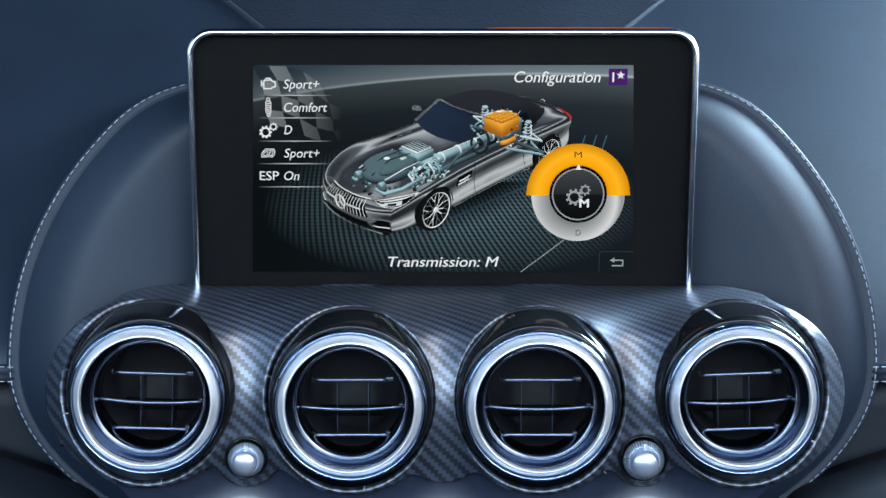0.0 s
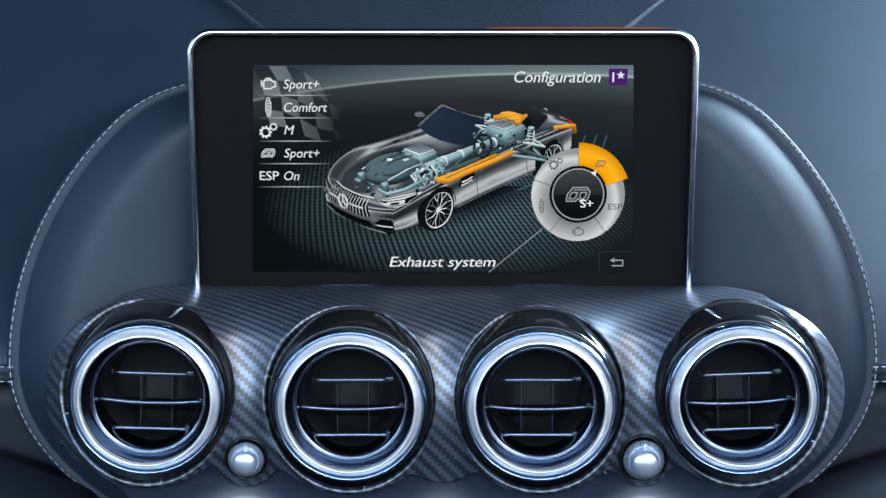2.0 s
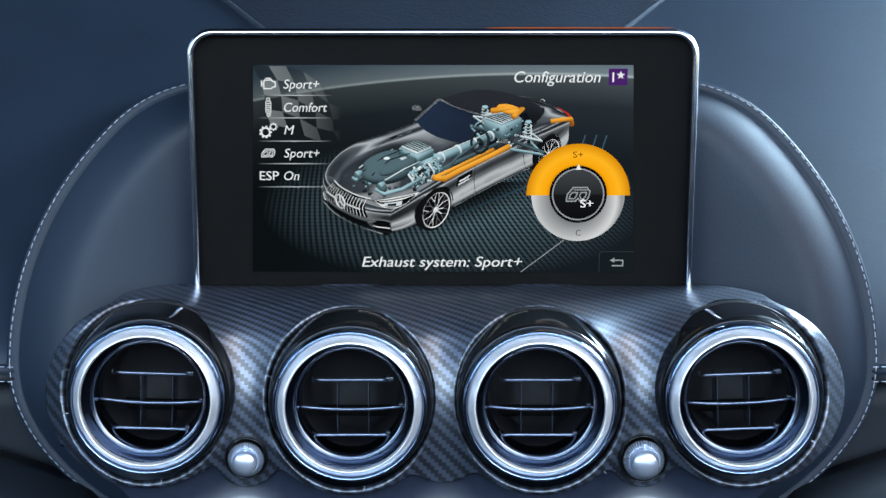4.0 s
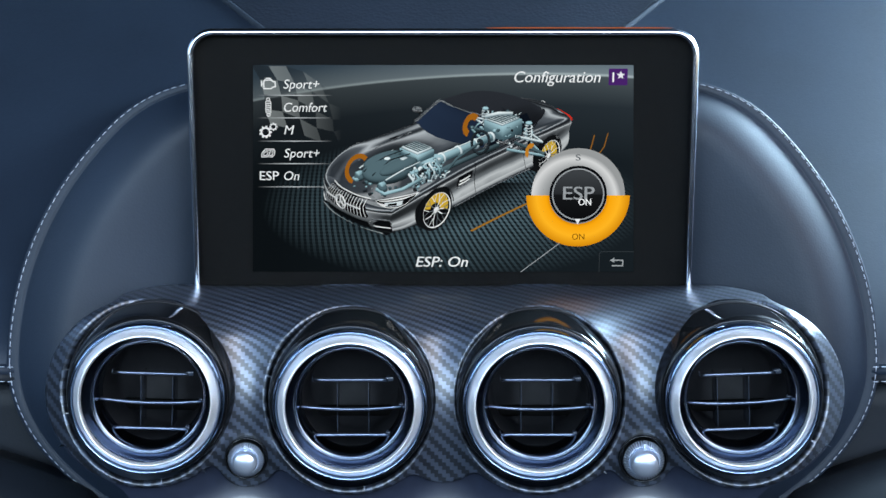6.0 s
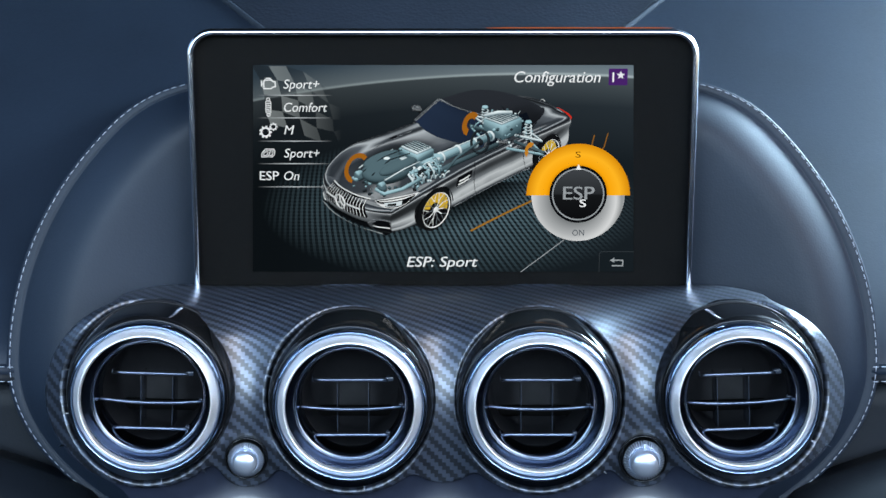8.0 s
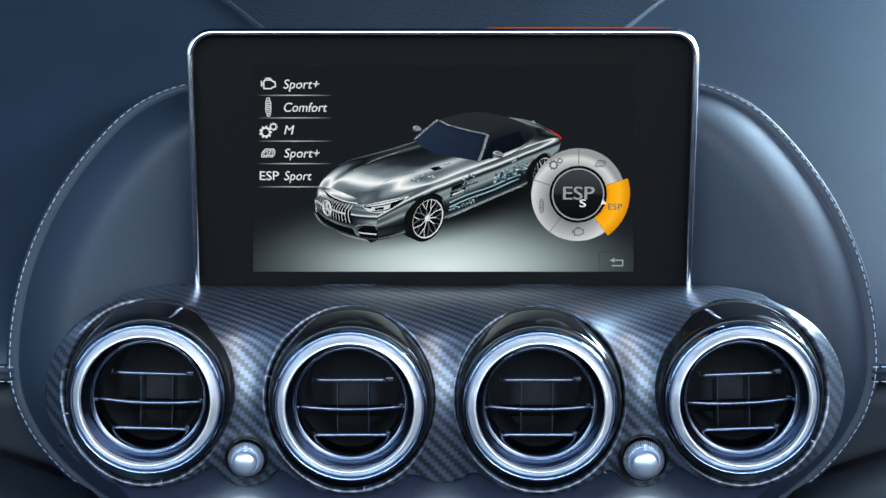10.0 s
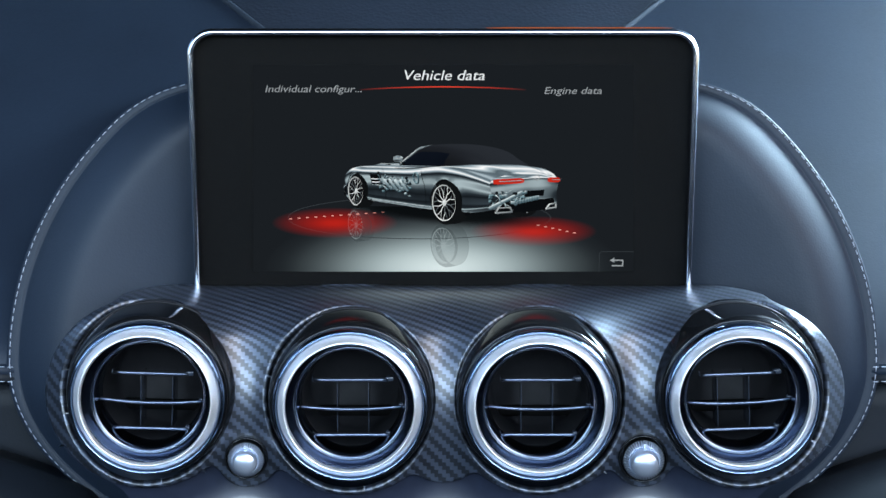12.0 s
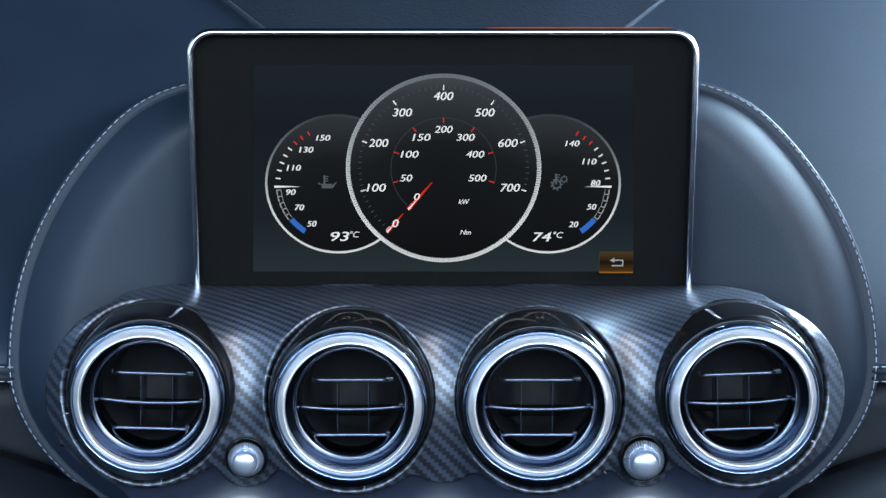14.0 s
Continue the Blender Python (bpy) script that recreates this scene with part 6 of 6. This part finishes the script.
        stroke([(84 * math.cos(d), 84 * math.sin(d)), (93 * math.cos(d), 93 * math.sin(d))], 2.0, red)
    for i in range(61):
        d = radians(228 - i * 4.05)
        stroke([(146 * math.cos(d), 146 * math.sin(d)), (151 * math.cos(d), 151 * math.sin(d))], 0.9, fine_t)
    spans(draw("dial_ticks", bm, WHITE, 785, 299.5, 38, flat=FLATTER), on)
    spans(draw("dial_ticks", fine_t, DIM, 785, 299.5, 38, flat=FLATTER), on)
    spans(draw("dial_ticks", red, RED, 785, 299.5, 38, flat=FLATTER), on)
    spans(draw("dial_line", ring(92.5, 93.8, -16, 228), FAINT, 785, 299.5, 38, flat=FLATTER), on)
    for x0, z0, x1, z1, w in ((-101, -114, -72, -80, 7), (-63, -73, -20, -24, 7)):
        d = math.hypot(x1 - x0, z1 - z0)
        nx, nz = -(z1 - z0) / d * w / 2, (x1 - x0) / d * w / 2
        spans(draw("red_needle", flat_poly([(x0 + nx, z0 + nz), (x0 - nx, z0 - nz), (x1 - nx * 0.2, z1 - nz * 0.2), (x1 + nx * 0.2, z1 + nz * 0.2)]), RED, 785, 299, 39), on)
        hx, hz = x0 + 0.42 * (x1 - x0), z0 + 0.42 * (z1 - z0)
        spans(draw("needle_gleam", flat_poly([(x0 + nx * 0.55, z0 + nz * 0.55), (x0 - nx * 0.55, z0 - nz * 0.55), (hx, hz)]), WHITE, 785, 299, 39.3), on)
    def number(s, a, b, cap, width, mat=WHITE, layer=40, weight=0.010, when=on):
        spans(words("number_writing", s, a - width / 2, a + width / 2, b + cap / 2, cap, mat, layer, 0.2, weight), when)
    for s, a, b in (("0", 700, 395), ("100", 666, 332), ("200", 670, 253), ("300", 712, 199), ("400", 785, 170), ("500", 858, 199), ("600", 899, 253), ("700", 903, 332)):
        number(s, a, b, 14.5, 11.6 * len(s))
    for s, a, b in (("0", 738, 348), ("50", 719, 315), ("100", 725, 273), ("150", 746, 243), ("200", 785, 229), ("300", 824, 243), ("400", 841, 273), ("500", 845, 315)):
        number(s, a, b, 12.5, 10.8 * len(s))
    number("kW", 821, 357, 9, 19), number("Nm", 824, 411, 9, 19)
    for s, a, b in (("150", 572, 244), ("130", 542, 265), ("110", 520, 297), ("90", 515, 340), ("70", 530, 367), ("50", 552, 396), ("140", 1013, 254), ("110", 1043, 286), ("80", 1054, 324), ("50", 1047, 366), ("20", 1015, 397)):
        number(s, a, b, 10.5, 8.6 * len(s), weight=0.016)
    number("93", 602, 418, 17, 33), number("°C", 628, 415, 11, 17)
    number("74", 959, 419, 17, 33), number("°C", 988, 416, 11, 17)
    # oil can with a thermometer, gearwheels with a thermometer
    can = flat_poly([(-9, -1), (10, -1), (10, -9), (-9, -9)])
    flat_poly([(10, -4), (17, 3), (18, 1), (10, -9)], can)
    stroke([(-9, -2), (-15, 0)], 2.0, can), stroke([(-4, 0), (-4, 13)], 3.4, can), stroke([(-4, 12), (3, 12)], 1.6, can), stroke([(-4, 8), (2, 8)], 1.6, can), stroke([(-4, 4), (2, 4)], 1.6, can)
    spans(draw("oil_icon", can, DIM, 578, 325, 34), on)
    bm = gears_icon(0.95)
    stroke([(-6, -2), (-6, 15)], 3.6, bm), stroke([(-6, 14), (1, 14)], 1.6, bm), stroke([(-6, 10), (0, 10)], 1.6, bm)
    spans(draw("gear_icon", bm, DIM, 990, 324, 34), on)
    # the small gauges of the engine page
    on = (FRONT_AGAIN, GAUGES)
    for a, start in ((872, 180), (1000, 270)):
        spans(draw("small_face", disc(44, 48), DARK, a, 380, 37), on)
        spans(draw("small_rim", ring(43, 44.2, n=48), GREY, a, 380, 38), on)
        spans(draw("small_band", ring(34, 37, start, start + 70, 16), BLUE if start == 270 else GREY, a, 380, 39), on)
    spans(draw("small_band", ring(34, 37.5, 212, 248, 12), BLUE, 872, 380, 39.2), on)
    spans(draw("small_face", disc(60, 64), DARK, 936, 371, 40), on)
    spans(draw("small_rim", ring(58.6, 60.6, n=64), WHITE, 936, 371, 41), on)
    spans(draw("small_band", ring(53, 55.4, 60, 230, 48), RED, 936, 371, 41), on)
    spans(draw("small_band", ring(28, 30.5, 120, 236, 32), RED, 936, 371, 41), on)
    spans(draw("small_needle", stroke([(-6, 14), (-18, 28)], 2), WHITE, 936, 371, 42), on)
    for s, a, b, w in (("400", 936, 325, 15), ("300", 911, 335, 14), ("500", 961, 335, 14), ("200", 896, 354, 14), ("700", 975, 354, 14), ("100", 894, 382, 13), ("900", 977, 382, 14), ("0", 906, 405, 5),
                       ("200", 937, 346, 12), ("300", 950, 352, 12), ("100", 915, 362, 12), ("400", 957, 362, 12), ("50", 913, 376, 8), ("500", 957, 376, 12)):
        number(s, a, b, 6, w, layer=42, weight=0.016, when=on)
    number("150", 934, 392, 8.5, 18, layer=42, when=on), number("500", 932, 412, 9.5, 24, layer=42, when=on)
    number("95", 874, 412, 8, 13, layer=42, when=on), number("80", 997, 412, 8, 13, layer=42, when=on)
    for s, a, b in (("150", 864, 351), ("130", 853, 359), ("110", 845, 371), ("90", 845, 384), ("50", 859, 405), ("140", 1013, 355), ("110", 1022, 367), ("80", 1030, 380), ("20", 1014, 405)):
        number(s, a, b, 5.5, 3.6 * len(s), GREY, 39, 0.01, on)


def motions():
    for ob, rows in MOVES:
        walk(ob, rows)


# ---- the unseen rest of the cabin, added to close the place and hold back the sky ----
def build_cabin():
    x, y0, y1, z0 = 0.80, -1.40, 0.42, 0.1
    tagged(new("floor", to_mesh("floor", box(-x, x, y0, y1, z0 - 0.02, z0), LEATHER_DARK)), "dark cabin floor", "floor", kind="structure")
    # Unseen sheet, added to keep overhead sky light off the dashboard.
    tagged(new("ceiling", to_mesh("ceiling", box(-x, x, -0.30, y1, 1.34, 1.37), LEATHER_DARK)), "unseen dark sheet shading the dashboard from the sky", "ceiling", kind="structure")
    # The front one is added to block light where the windscreen would be.
    for name, b in (("wall_left", (-x - 0.08, -x, y0, y1, z0, 0.88)), ("wall_right", (x, x + 0.08, y0, y1, z0, 0.88)), ("wall_rear", (-x, x, y0 - 0.06, y0, z0, 0.9)), ("front_light_block", (-x, x, y1, y1 + 0.05, z0, 1.37))):
        tagged(new(name, to_mesh(name, box(*b, 0.02), LEATHER_DARK)), "plain dark leather wall closing the unseen cabin", "cabin wall", kind="structure")


build_panel()
build_cowl()
build_console()
build_trim()
place_vents()
place_knobs()
build_display()
build_cabin()
build_pages()
build_dial()
build_car()
build_gauges()
motions()
